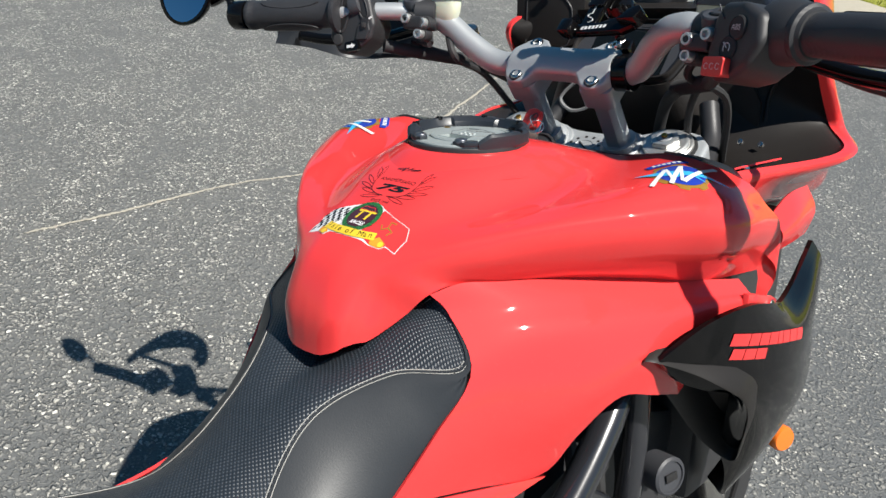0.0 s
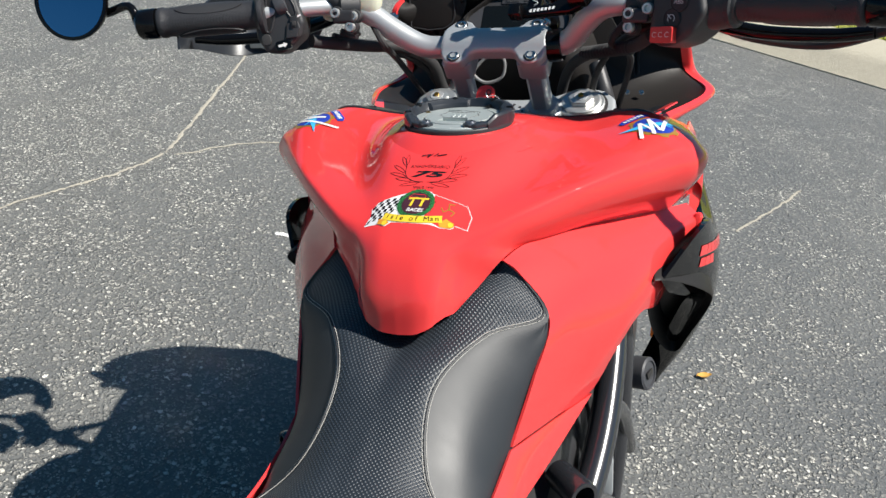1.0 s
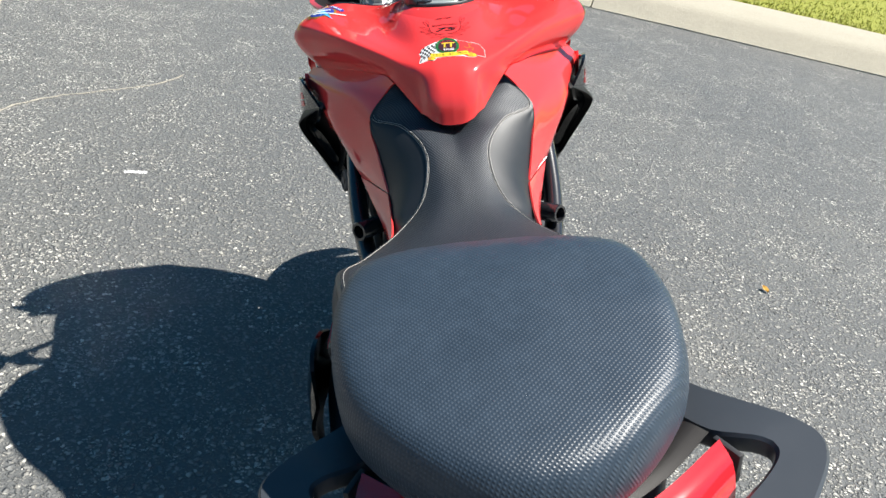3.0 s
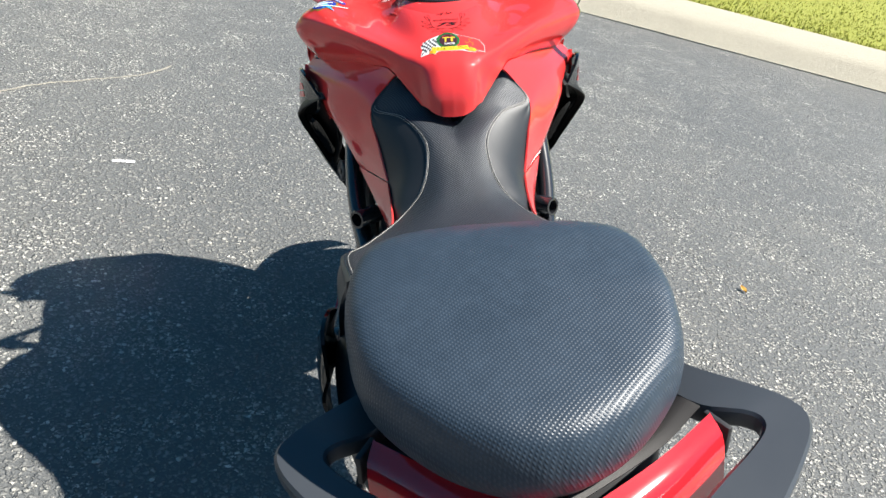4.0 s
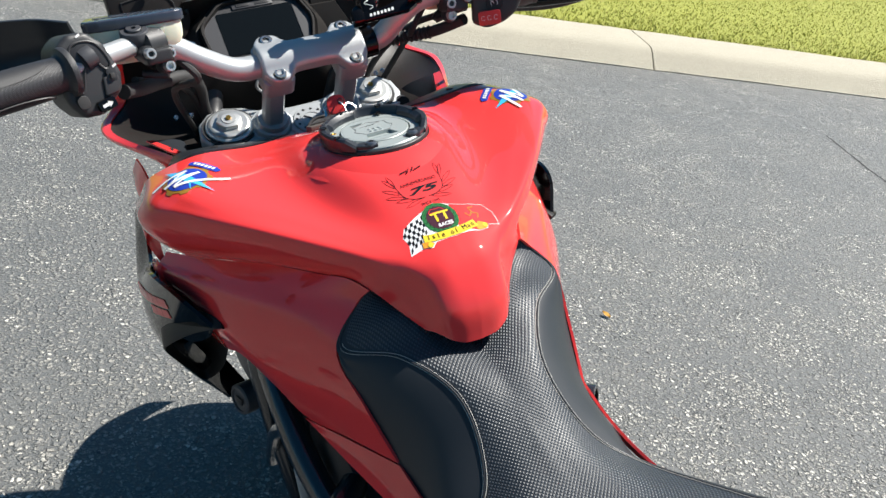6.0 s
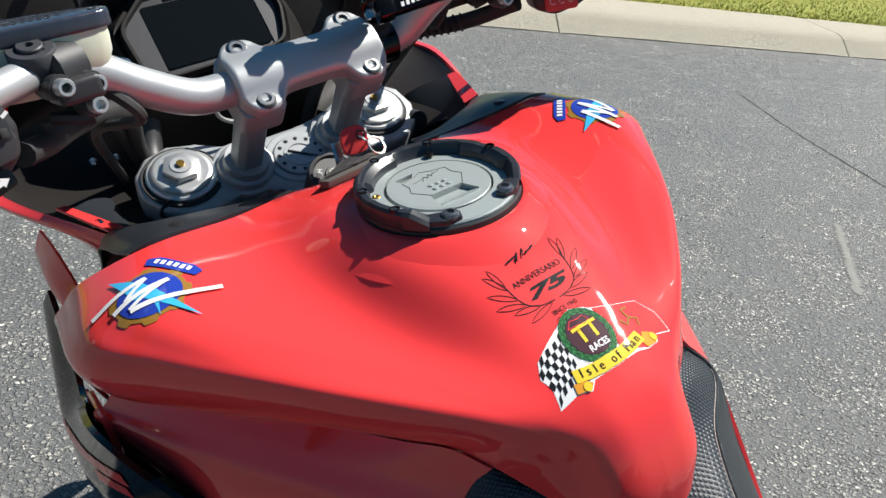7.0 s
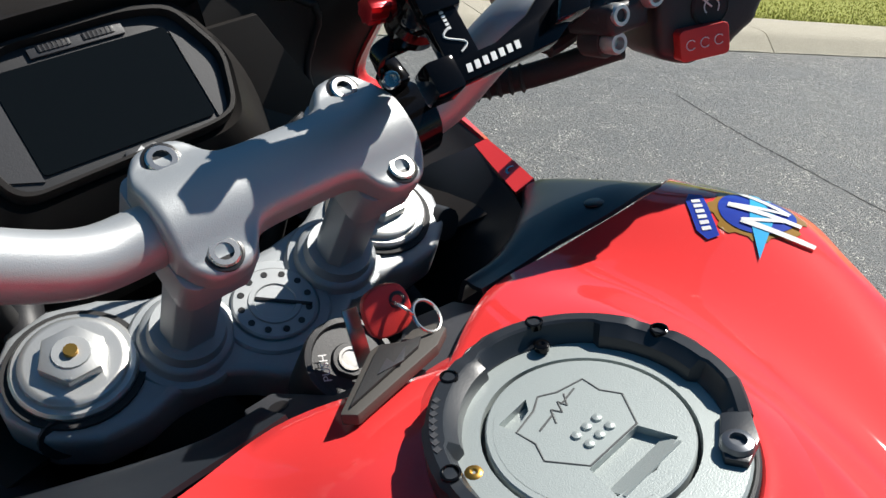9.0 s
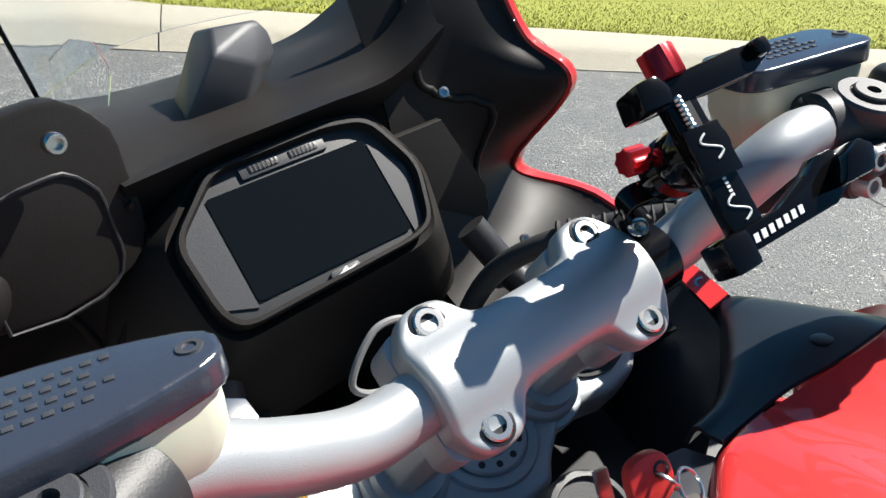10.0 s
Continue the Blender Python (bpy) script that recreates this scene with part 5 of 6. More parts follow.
# ---- front cowl: wings, cockpit, display ----
for side in (1, -1):
    o = 0.0 if side > 0 else .012
    rails = [
        [(.072, .545, 1.262), (.076, .535, 1.225), (.078, .520, 1.180), (.074, .500, 1.120), (.080, .460, 1.040), (.104, .365, 1.010)],
        [(.150, .530, 1.262), (.148, .520, 1.222), (.150, .512, 1.172), (.140, .510, 1.105), (.150, .470, 1.045), (.142, .340, 1.035)],
        [(.172, .530, 1.262), (.186, .507, 1.207), (.198, .476, 1.172), (.200, .532, 1.088), (.235, .480, 1.050), (.176, .315, 1.052)],
        [(.184, .528, 1.264), (.197, .503, 1.207), (.2115, .469, 1.173), (.220, .541, 1.074), (.254, .470, 1.056), (.194, .303, 1.066)],
    ]
    if side < 0:
        rails[0][:3] = [(.118, .500, 1.200), (.112, .500, 1.190), (.104, .505, 1.165)]
        rails[1][:2] = [(.150, .510, 1.235), (.148, .512, 1.212)]
    bm = panel_right(rails, 14, 48, -.003)
    inner_tree = BVHTree.FromBMesh(bm)
    inner_panel = part("cowl_inner_panel", bm if side > 0 else flip(bm), COWLBLACK, bike, "black inner panel of the front cowl with a red rim", 40)
    step_line = spline([(.104, .50, 1.262), (.106, .50, 1.225), (.108, .49, 1.198), (.128, .49, 1.180), (.158, .49, 1.155), (.160, .50, 1.120), (.152, .51, 1.060)], 40)
    bm = tube([inner_tree.find_nearest(p)[0] for p in step_line if side > 0 or p.z < 1.20], .0032, 10)
    part("moulded_step", bm if side > 0 else flip(bm), COWLBLACK, inner_panel)
    outer = [
        [p for p in rails[3]],
        [(.189, .536, 1.262), (.204, .514, 1.205), (.220, .483, 1.171), (.233, .551, 1.072), (.262, .482, 1.050), (.200, .308, 1.056)],
        [(.184, .60, 1.24), (.192, .60, 1.185), (.202, .585, 1.135), (.206, .61, 1.05), (.222, .545, 1.018), (.202, .34, 1.032)],
        [(.140, .70, 1.16), (.152, .70, 1.11), (.165, .70, 1.05), (.170, .70, .99), (.178, .67, .945), (.188, .42, 1.00)],
        [(.025, .775, 1.08), (.035, .79, 1.04), (.045, .80, .99), (.055, .80, .94), (.075, .77, .90), (.15, .50, .96)],
    ]
    bm = panel_right(outer, 20, 44, -.003)
    lin, _ = sheet(rail_rows(outer[1:], 14, 30))
    bmesh.ops.recalc_face_normals(lin, faces=lin.faces)
    for v in lin.verts:
        v.co.x -= .010 if v.co.x > .02 else 0
        v.co.y -= .012
    part("cowl_liner", lin if side > 0 else flip(lin), PLASTIC, bike, "", 45)
    part("front_cowl", bm if side > 0 else flip(bm), RED, bike, "glossy red front cowl half", 45)
    # red facet with a screw at the rear corner of the cowl
    facet = [[(.221, .374, 1.0675), (.208, .336, 1.0690), (.196, .303, 1.0695)], [(.212, .379, 1.0640), (.195, .340, 1.0635), (.181, .307, 1.0635)]]
    bm = panel_right(facet, 4, 8, -.002)
    tabp = part("cowl_tab", bm if side > 0 else flip(bm), RED, bike, "red corner of the front cowl with a screw", 40)
    part("tab_screw", lathe([(.0050, -.002), (.0050, .002), (.0032, .0024), (.0028, .001), (0, .001)], frame_of((side * .1985, .327, 1.0665), V(-.3, -.1, 1)), 16), STEEL, tabp)
    for p in ((.104, .486, 1.196), (.146, .452, 1.060), (.165, .47, 1.055))[0 if side > 0 else 1:]:
        bm = lathe([(.0038, -.002), (.0038, .0015), (.0022, .0018), (.0020, .0005), (0, .0005)], frame_of(p, V(-.2, -.8, .5)), 14)
        part("panel_screw", bm if side > 0 else flip(bm), STEEL, bike)
    well = [[(.212, .379, 1.0625), (.195, .340, 1.0615), (.181, .307, 1.0615), (.168, .280, 1.056)], [(.172, .410, 1.040), (.160, .352, 1.030), (.148, .312, 1.024), (.140, .270, 1.020)], [(.140, .430, .990), (.132, .370, .980), (.120, .315, .975), (.110, .255, .975)]]
    bm = panel_right(well, 10, 16, -.003)
    part("cowl_well_panel", bm if side > 0 else flip(bm), COVERBLACK, bike, "black inner panel beside the steering head", 45)
    bm = tube([(.10, .46, 1.10), (.118, .43, 1.06), (.13, .38, 1.045), (.135, .33, 1.05)], .012, 12, 20)
    part("air_duct", bm if side > 0 else flip(bm), PLASTIC, bike, "black duct inside the cowl")

D45 = Matrix.Identity(4)
for i, (x, y, z) in enumerate(zip(V(1, 0, 0), V(0, .707, .707), V(0, -.707, .707))):
    D45[i][0], D45[i][1], D45[i][2] = x, y, z
D45.translation = V(-.018, .468, 1.158)
bez = [(-.086, .016), (-.048, .050), (.036, .052), (.066, .046), (.083, .004), (.070, -.036), (.054, -.042), (-.072, -.046), (-.082, -.034)]


def soften(pts, r, n=5):
    """The polygon with its corners rounded off."""
    out = []
    for k, p in enumerate(pts):
        p, a, b = V(*p, 0), V(*pts[k - 1], 0), V(*pts[(k + 1) % len(pts)], 0)
        p0 = p + (a - p).normalized() * min(r, (a - p).length * .45)
        p1 = p + (b - p).normalized() * min(r, (b - p).length * .45)
        for i in range(n):
            u = i / (n - 1)
            q = p0 * (1 - u) ** 2 + p * 2 * u * (1 - u) + p1 * u * u
            out.append((q.x, q.y))
    return out


bez = soften(bez, .012)
display = part("display", slab(bez, -.030, -.001, .004, D45, 3), PLASTIC, bike, "dark display with a grey bezel and a black screen", 35)
bm = bmesh.new()
rows = [[D45 @ V(x * s, y * s2, h) for x, y in bez] for s, s2, h in ((1.0, 1.0, -.002), (1.005, 1.005, .003), (.99, .985, .006), (.955, .94, .006), (.94, .92, .002), (.935, .915, -.0005))]
bm, g = sheet(rows, bm, close_u=True)
part("bezel_rim", bm, COWLBLACK, display, "", 35)
glass = Mat("screen_glass", (.005, .006, .006), .06, 0, 0, .3).m
part("screen", slab(rounded(.112, .068, .003), -.0008, .0006, 0, D45 @ pose(-.001, .000, 0)), glass, display, "black glossy screen, switched off")
frost = speckled("frosted_panel", (.040, .041, .045), (.03, .03, .034), .45, 60)
part("bezel_field", slab([(-.083, .012), (-.058, .036), (-.058, -.037), (-.077, -.030)], -.001, .0004, 0, D45), frost, display)
part("bezel_field", slab([(.0565, -.036), (.0565, .030), (.074, .006), (.065, -.033)], -.001, .0004, 0, D45), frost, display)
part("bezel_field", slab([(-.030, .037), (.030, .037), (.030, .046), (-.030, .045)], -.001, .0010, .0004, D45), frost, display)
for k in range(2):
    part("vent", block(.020, .0045, .001, .0003, D45 @ pose(-.014 + .028 * k, .0415, .0012)), HOLEBLACK, display)
    for j in range(7):
        part("vent_fin", block(.0009, .0045, .0012, 0, D45 @ pose(-.0225 + .028 * k + j * .0028, .0415, .0014)), frost, display)
part("mark_plate", slab(rounded(.021, .0075, .0025), -.0005, .0012, .0004, D45 @ pose(.0, -.0405, 0)), frost, display)
part("maker_mark", slab([(-.008, -.0005), (-.003, .001), (.001, .0035), (.002, .001), (.009, .002), (.002, -.0015), (-.002, -.0035), (-.002, -.001)], .0012, .0018, 0, D45 @ pose(.0, -.0405, 0)), WHITEPRINT, display)
# cockpit shroud round the display
rows = [[D45 @ V(x * s, y * s2, h) for x, y in bez] for s, s2, h in ((1.01, 1.02, -.014), (1.02, 1.04, -.008), (1.06, 1.10, -.006), (1.16, 1.26, -.016), (1.40, 1.65, -.05), (1.75, 2.2, -.10))]
bm, g = sheet(rows, close_u=True)
part("cockpit_shroud", thicken(bm, -.002), COWLBLACK, bike, "black plastic shroud round the display", 45)
brow = [[(-.112, .524, 1.168), (-.074, .530, 1.172), (-.044, .532, 1.174), (.02, .534, 1.176), (.075, .530, 1.182), (.12, .525, 1.210)], [(-.114, .502, 1.200), (-.076, .504, 1.2025), (-.044, .506, 1.2035), (.02, .508, 1.2045), (.075, .508, 1.208), (.12, .505, 1.232)], [(-.114, .506, 1.2035), (-.076, .508, 1.2055), (-.044, .510, 1.2065), (.02, .512, 1.2075), (.075, .512, 1.211), (.12, .509, 1.236)], [(-.115, .545, 1.214), (-.07, .552, 1.213), (-.02, .558, 1.211), (.03, .558, 1.212), (.085, .550, 1.226), (.125, .540, 1.258)], [(-.12, .62, 1.22), (-.07, .64, 1.205), (-.02, .65, 1.20), (.035, .65, 1.20), (.085, .64, 1.21), (.13, .62, 1.24)]]
part("dash_brow", panel_right(brow, 12, 30, -.003), COWLBLACK, bike, "dark top of the cockpit above the display", 45)
# adjuster knob for the windscreen
pod = bmesh.new()
for p in ((-.0600, .536, 1.211), (-.0200, .541, 1.199), (-.0310, .536, 1.2485), (-.0020, .541, 1.2330), (-.0215, .556, 1.2585), (.0120, .560, 1.2550), (.0200, .560, 1.2440), (.0195, .556, 1.2310), (.0040, .553, 1.2150), (-.0550, .575, 1.205), (.0100, .575, 1.205), (-.0250, .580, 1.2520), (.0140, .580, 1.2480)):
    pod.verts.new(p)
bmesh.ops.convex_hull(pod, input=pod.verts[:])
bmesh.ops.dissolve_limit(pod, angle_limit=radians(8), verts=pod.verts[:], edges=pod.edges[:])
bmesh.ops.bevel(pod, geom=pod.edges[:], offset=.0028, segments=3, affect="EDGES", profile=.5, clamp_overlap=True)
part("screen_adjuster", pod, GREYPLASTIC, bike, "dark moulded windscreen adjuster on top of the cockpit", 35)
clear = Mat("clear_plastic", (.95, .97, .98), .03)
clear.b.inputs["Transmission Weight"].default_value = 1.0
clear.b.inputs["IOR"].default_value = 1.18
ws = [[(-.128, .555, 1.245), (-.06, .66, 1.23), (0, .69, 1.225), (.06, .66, 1.23), (.105, .575, 1.245)], [(-.132, .585, 1.31), (-.07, .70, 1.33), (0, .735, 1.335), (.07, .70, 1.33), (.108, .605, 1.31)], [(-.128, .61, 1.37), (-.07, .715, 1.42), (0, .75, 1.43), (.07, .715, 1.42), (.105, .63, 1.37)]]
wind = part("windscreen", panel_right(ws, 16, 30, -.003), clear.m, bike, "clear plastic windscreen", 50)
wind.visible_shadow = False
tab = slab([(.0, -.03), (.014, -.024), (.024, -.004), (.020, .016), (.006, .022), (-.012, .014), (-.018, -.012)], -.0015, .0015, .0006, pose(-.098, .600, 1.238, 84, 0, 12))
tabob = part("screen_tab", tab, clear.m, bike, "rounded clear plastic tab of the windscreen")
tabob.visible_shadow = False
brk_out = [(-.062, -.036), (-.020, -.045), (.014, -.043), (.028, -.038), (.037, -.031), (.0432, -.018), (.0445, -.008), (.0440, .012), (.0448, .030), (.0435, .041), (.037, .051), (.031, .058), (.022, .0645), (.012, .0660), (-.010, .066), (-.062, .060)]
brk = slab(brk_out, -.008, .008, .003, pose(-.152, .502, 1.195, 84, 0, 10), 2)
bracket = part("screen_bracket", brk, COWLBLACK, bike, "black windscreen bracket with a chrome bolt", 35)
part("bracket_recess", tube([pose(-.152, .502, 1.195, 84, 0, 10) @ V(x * .66 - .004, y * .68 - .016, .0082) for x, y in brk_out], .0012, 6, None, None, False, True), PLASTIC, bracket)
part("bracket_bolt", socket_bolt((-.141, .491, 1.244), V(.2, -.95, .12), .0058, .006), STEEL, bracket)

# ---- phone holder clamped to the bar ----
ph = part("phone_holder", lathe([(.0195, -.010), (.0205, -.009), (.0205, .009), (.0195, .010)], frame_of((SX + .079, .2905, 1.1640), V(1, -.03, .08)), 28), GLOSS, bike, "black anodised phone holder clamped to the handlebar")
part("clamp_ear", block(.010, .016, .016, .003, pose(.0720, .2965, 1.1885, 35)), GLOSS, ph)
part("clamp_screw", socket_bolt((.0640, .2885, 1.1915), V(-.4, -.8, .5), .0046, .006), STEEL, ph)
arm_line = spline([(.0730, .2950, 1.1860), (.0650, .2955, 1.1930), (.0615, .2955, 1.2000), (.0640, .2935, 1.2060), (.0720, .2885, 1.2095), (.0830, .2850, 1.2120)], 24)
arm_rows = []
for i, p in enumerate(arm_line):
    d = (arm_line[min(i + 1, 23)] - arm_line[max(i - 1, 0)]).normalized()
    wide = V(.30, .80, .45)
    wide = (wide - d * wide.dot(d)).normalized()
    thin = d.cross(wide) * .0017
    arm_rows.append([p + wide * a * .0062 + thin * b for a, b in ((-1, -.6), (-.9, -1), (.9, -1), (1, -.6), (1, .6), (.9, 1), (-.9, 1), (-1, .6))])
bm, g = sheet(arm_rows, close_u=True)
bm.faces.new(g[0])
bm.faces.new(list(reversed(g[-1])))
part("arm", bm, GLOSS, ph)
PHN = V(-.169, -.694, .699).normalized()
phm = Matrix.Identity(4)
pu = V(.06, .70, .71)
pu = (pu - PHN * pu.dot(PHN)).normalized()
px_ = pu.cross(PHN).normalized()
for i in range(3):
    phm[i][0], phm[i][1], phm[i][2] = px_[i], pu[i], PHN[i]
phm.translation = V(.074, .247, 1.239)
part("ball_joint", lathe([(.009, -.046), (.0145, -.042), (.0155, -.034), (.0130, -.030), (.0155, -.026), (.0155, -.014), (.012, -.006)], phm @ pose(-.004, .012, 0), 26), GLOSS, ph)
part("ball_knob", slab([(r * math.cos(a), r * math.sin(a)) for r, a in ((.0074 if j % 2 else .0058, 2 * math.pi * j / 16) for j in range(16))], -.003, .010, .0012, frame_of((.0640, .2900, 1.2285), V(-1, .1, .1))), REDANO, ph, "red anodised knob")
part("spine", slab([(-.021, -.030), (-.004, -.030), (-.004, .038), (-.021, .038)], -.005, .002, .0012, phm), GLOSS, ph)
part("slider", slab([(-.0225, -.004), (-.0025, -.004), (-.0025, .020), (-.0225, .020)], .001, .005, .001, phm), GLOSS, ph)
part("slot", slab([(-.0165, .020), (-.0085, .020), (-.0085, .036), (-.0165, .036)], .0018, .0024, 0, phm), HOLEBLACK, ph)
part("slot_spring", lathe([(.0020 + .0004 * (k % 2), .0011 * k) for k in range(15)], frame_of(phm @ V(-.0150, .020, .0032), pu), 10), STEEL, ph)
foot = slab([(-.036, -.038), (.034, -.036), (.046, -.030), (.050, -.020), (.045, -.013), (.036, -.013), (.026, -.019), (.004, -.026), (-.036, -.027)], -.005, .004, .0012, phm)
part("lower_jaw", foot, GLOSS, ph)
part("jaw_claw", block(.015, .016, .016, .003, phm @ pose(-.031, -.034, .006)), GLOSS, ph)
part("jaw_claw", slab([(-.012, -.008), (.008, -.008), (.014, .002), (.008, .008), (-.002, .004)], -.002, .014, .002, phm @ pose(.044, -.022, 0)), GLOSS, ph)
upper = slab([(-.034, .032), (.030, .032), (.040, .036), (.043, .044), (.026, .046), (-.034, .044)], -.005, .003, .0012, phm)
part("upper_jaw", upper, GLOSS, ph)
part("jaw_claw", slab([(-.010, -.007), (.006, -.007), (.008, .000), (.004, .007), (-.008, .006)], -.004, .014, .0025, phm @ pose(-.031, .039, 0)), GLOSS, ph)
part("jaw_claw", block(.009, .009, .010, .003, phm @ pose(.037, .041, .003)), GLOSS, ph)
part("jaw_knob", slab([(r * math.cos(a), r * math.sin(a)) for r, a in ((.0092 if j % 2 else .0074, 2 * math.pi * j / 16) for j in range(16))], 0, .015, .0014, frame_of(phm @ V(-.010, .044, -.001), pu)), REDANO, ph, "red anodised fluted knob")
for k in range(7):
    part("print_bar", slab([(-.0017, -.0019), (.0010, -.0019), (.0017, .0019), (-.0010, .0019)], .0041, .0044, 0, phm @ pose(-.014 + .0046 * k, -.0325 + .0003 * k, 0)), WHITEPRINT, ph)
for yy, zz in ((.010, .0054), (-.018, .0024)):
    pts = [phm @ V(-.0125 + .0045 * math.sin(q * 6.2), yy + .012 * (q - .5), zz) for q in [j / 16 for j in range(17)]]
    part("print_swirl", tube(pts, .0005, 5), WHITEPRINT, ph)
for k in range(5):
    part("print_bar", block(.0018, .0012, .0003, 0, phm @ pose(-.0125, -.0045 - .0019 * k, .0024)), WHITEPRINT, ph)

# black sheet added where only the shaded void under the steering head shows
bm = slab([(-.205, .235), (-.10, .205), (.10, .205), (.205, .235), (.225, .33), (.17, .50), (-.17, .50), (-.225, .33)], .955, .975, .006)
part("void_infill", bm, PLASTIC, bike, "black infill closing the void below the steering head")

# Black sheet added for the shaded gap below the display.
bm = slab([(-.155, .94), (.155, .94), (.150, 1.10), (.110, 1.17), (-.110, 1.17), (-.150, 1.10)], -.504, -.498, .001, Matrix(((1, 0, 0, 0), (0, 0, -1, 0), (0, 1, 0, 0), (0, 0, 0, 1))))
part("dash_infill", bm, COWLBLACK, bike, "black infill closing the gap below the display")

# ---- side cowls with air intakes ----
for side in (1, -1):
    rails = [
        [(.229, .080, .957), (.254, .121, .984), (.270, .180, .983), (.272, .236, .962), (.265, .285, .942), (.258, .350, .942), (.251, .425, .962)],
        [(.238, .106, .926), (.264, .155, .938), (.279, .213, .930), (.284, .265, .918), (.284, .310, .911), (.275, .370, .916), (.261, .440, .932)],
        [(.250, .138, .905), (.274, .185, .895), (.286, .240, .885), (.288, .295, .872), (.280, .360, .866), (.270, .405, .870), (.258, .440, .882)],
        [(.264, .165, .893), (.278, .215, .858), (.284, .270, .830), (.283, .325, .805), (.275, .380, .795), (.258, .408, .800)],
        [(.250, .215, .848), (.259, .255, .788), (.258, .300, .740), (.250, .345, .715), (.238, .378, .710), (.218, .400, .710)],
        [(.222, .285, .735), (.224, .305, .695), (.218, .325, .655), (.208, .345, .625), (.194, .365, .615), (.178, .378, .615)],
    ]
    outer_rows = rail_rows(rails, 26, 26)
    inner_rows = [[q + V(-.005, 0, 0) for q in r] for r in outer_rows]
    bm, go = sheet(outer_rows)
    bm, gi = sheet(inner_rows, bm)
    edge_o = go[0] + [r[-1] for r in go[1:]] + list(reversed(go[-1][:-1])) + [r[0] for r in reversed(go[1:-1])]
    edge_i = gi[0] + [r[-1] for r in gi[1:]] + list(reversed(gi[-1][:-1])) + [r[0] for r in reversed(gi[1:-1])]
    for a in range(len(edge_o)):
        b = (a + 1) % len(edge_o)
        bm.faces.new((edge_o[a], edge_o[b], edge_i[b], edge_i[a]))
    bmesh.ops.recalc_face_normals(bm, faces=bm.faces)
    cowl = part("side_cowl", bm if side > 0 else flip(bm), GLOSS, bike, "gloss black side cowl with red lettering bars", 45)
    # rear-facing scoop below the cowl
    mouth = [(.220, .076, .956), (.248, .112, .936), (.272, .140, .912), (.279, .160, .892), (.272, .195, .850), (.256, .238, .790), (.243, .264, .748), (.228, .258, .752), (.215, .215, .800), (.211, .160, .868), (.212, .110, .920)]
    deep = [V(*p) * .72 + V(.243, .170, .850) * .28 + V(-.004, .050, .004) for p in mouth]
    lipo = [V(*p) + (V(*p) - V(.243, .170, .850)).normalized() * .005 for p in mouth]
    r0, r1, r2 = (spline(q, 66, True) for q in (lipo, mouth, deep))
    rows = [[a + V(-.004, .03, .004) for a in r0], r0, [a * .5 + b * .5 + V(0, -.004, 0) for a, b in zip(r0, r1)], r1, r2]
    bm, g = sheet(rows, close_u=True)
    bm.faces.new(g[-1])
    part("air_intake", bm if side > 0 else flip(bm), COWLBLACK, bike, "black air intake scoop behind the side cowl", 40)
    # lettering as plain bars on the cowl
    c2, _ = sheet(rail_rows(rails, 26, 26))
    bv = BVHTree.FromBMesh(c2)
    c2.free()
    for row, (y0, z0, h, widths) in enumerate(((.150, .957, .0115, [.026, .016, .016, .017, .010, .017, .018, .017]), (.152, .9410, .0100, [.017, .017, .017]))):
        y = y0
        for w in widths:
            tilt = lambda u: z0 - (u - y0) * .34
            b = fill([(y, tilt(y) - h / 2), (y + w, tilt(y + w) - h / 2), (y + w + .004, tilt(y + w) + h / 2), (y + .004, tilt(y) + h / 2)])
            bmesh.ops.triangulate(b, faces=b.faces)
            fine(b, .005)
            found = True
            for v in b.verts:
                hit, nrm, _, _ = bv.ray_cast(V(.5, v.co.x, v.co.y), V(-1, 0, 0))
                found = found and hit is not None
                v.co = (hit + V(.0009, 0, 0)) if hit else V(.28, v.co.x, v.co.y)
            if found:
                part("lettering_bar", b if side > 0 else flip(b), RED_INK, cowl)
            else:
                b.free()
            y += w + .0012
    # red inner edge piece ahead of the tank corner
    ear = [[(.230, .322, 1.018), (.232, .370, 1.030), (.234, .425, 1.026)], [(.244, .324, 1.000), (.247, .372, 1.004), (.245, .430, .998)], [(.238, .328, .980), (.242, .372, .978), (.240, .420, .972)]]
    bm = panel_right(ear, 10, 16, -.003)
    part("cowl_joint_panel", bm if side > 0 else flip(bm), RED, bike, "red panel between the tank and the front cowl", 45)

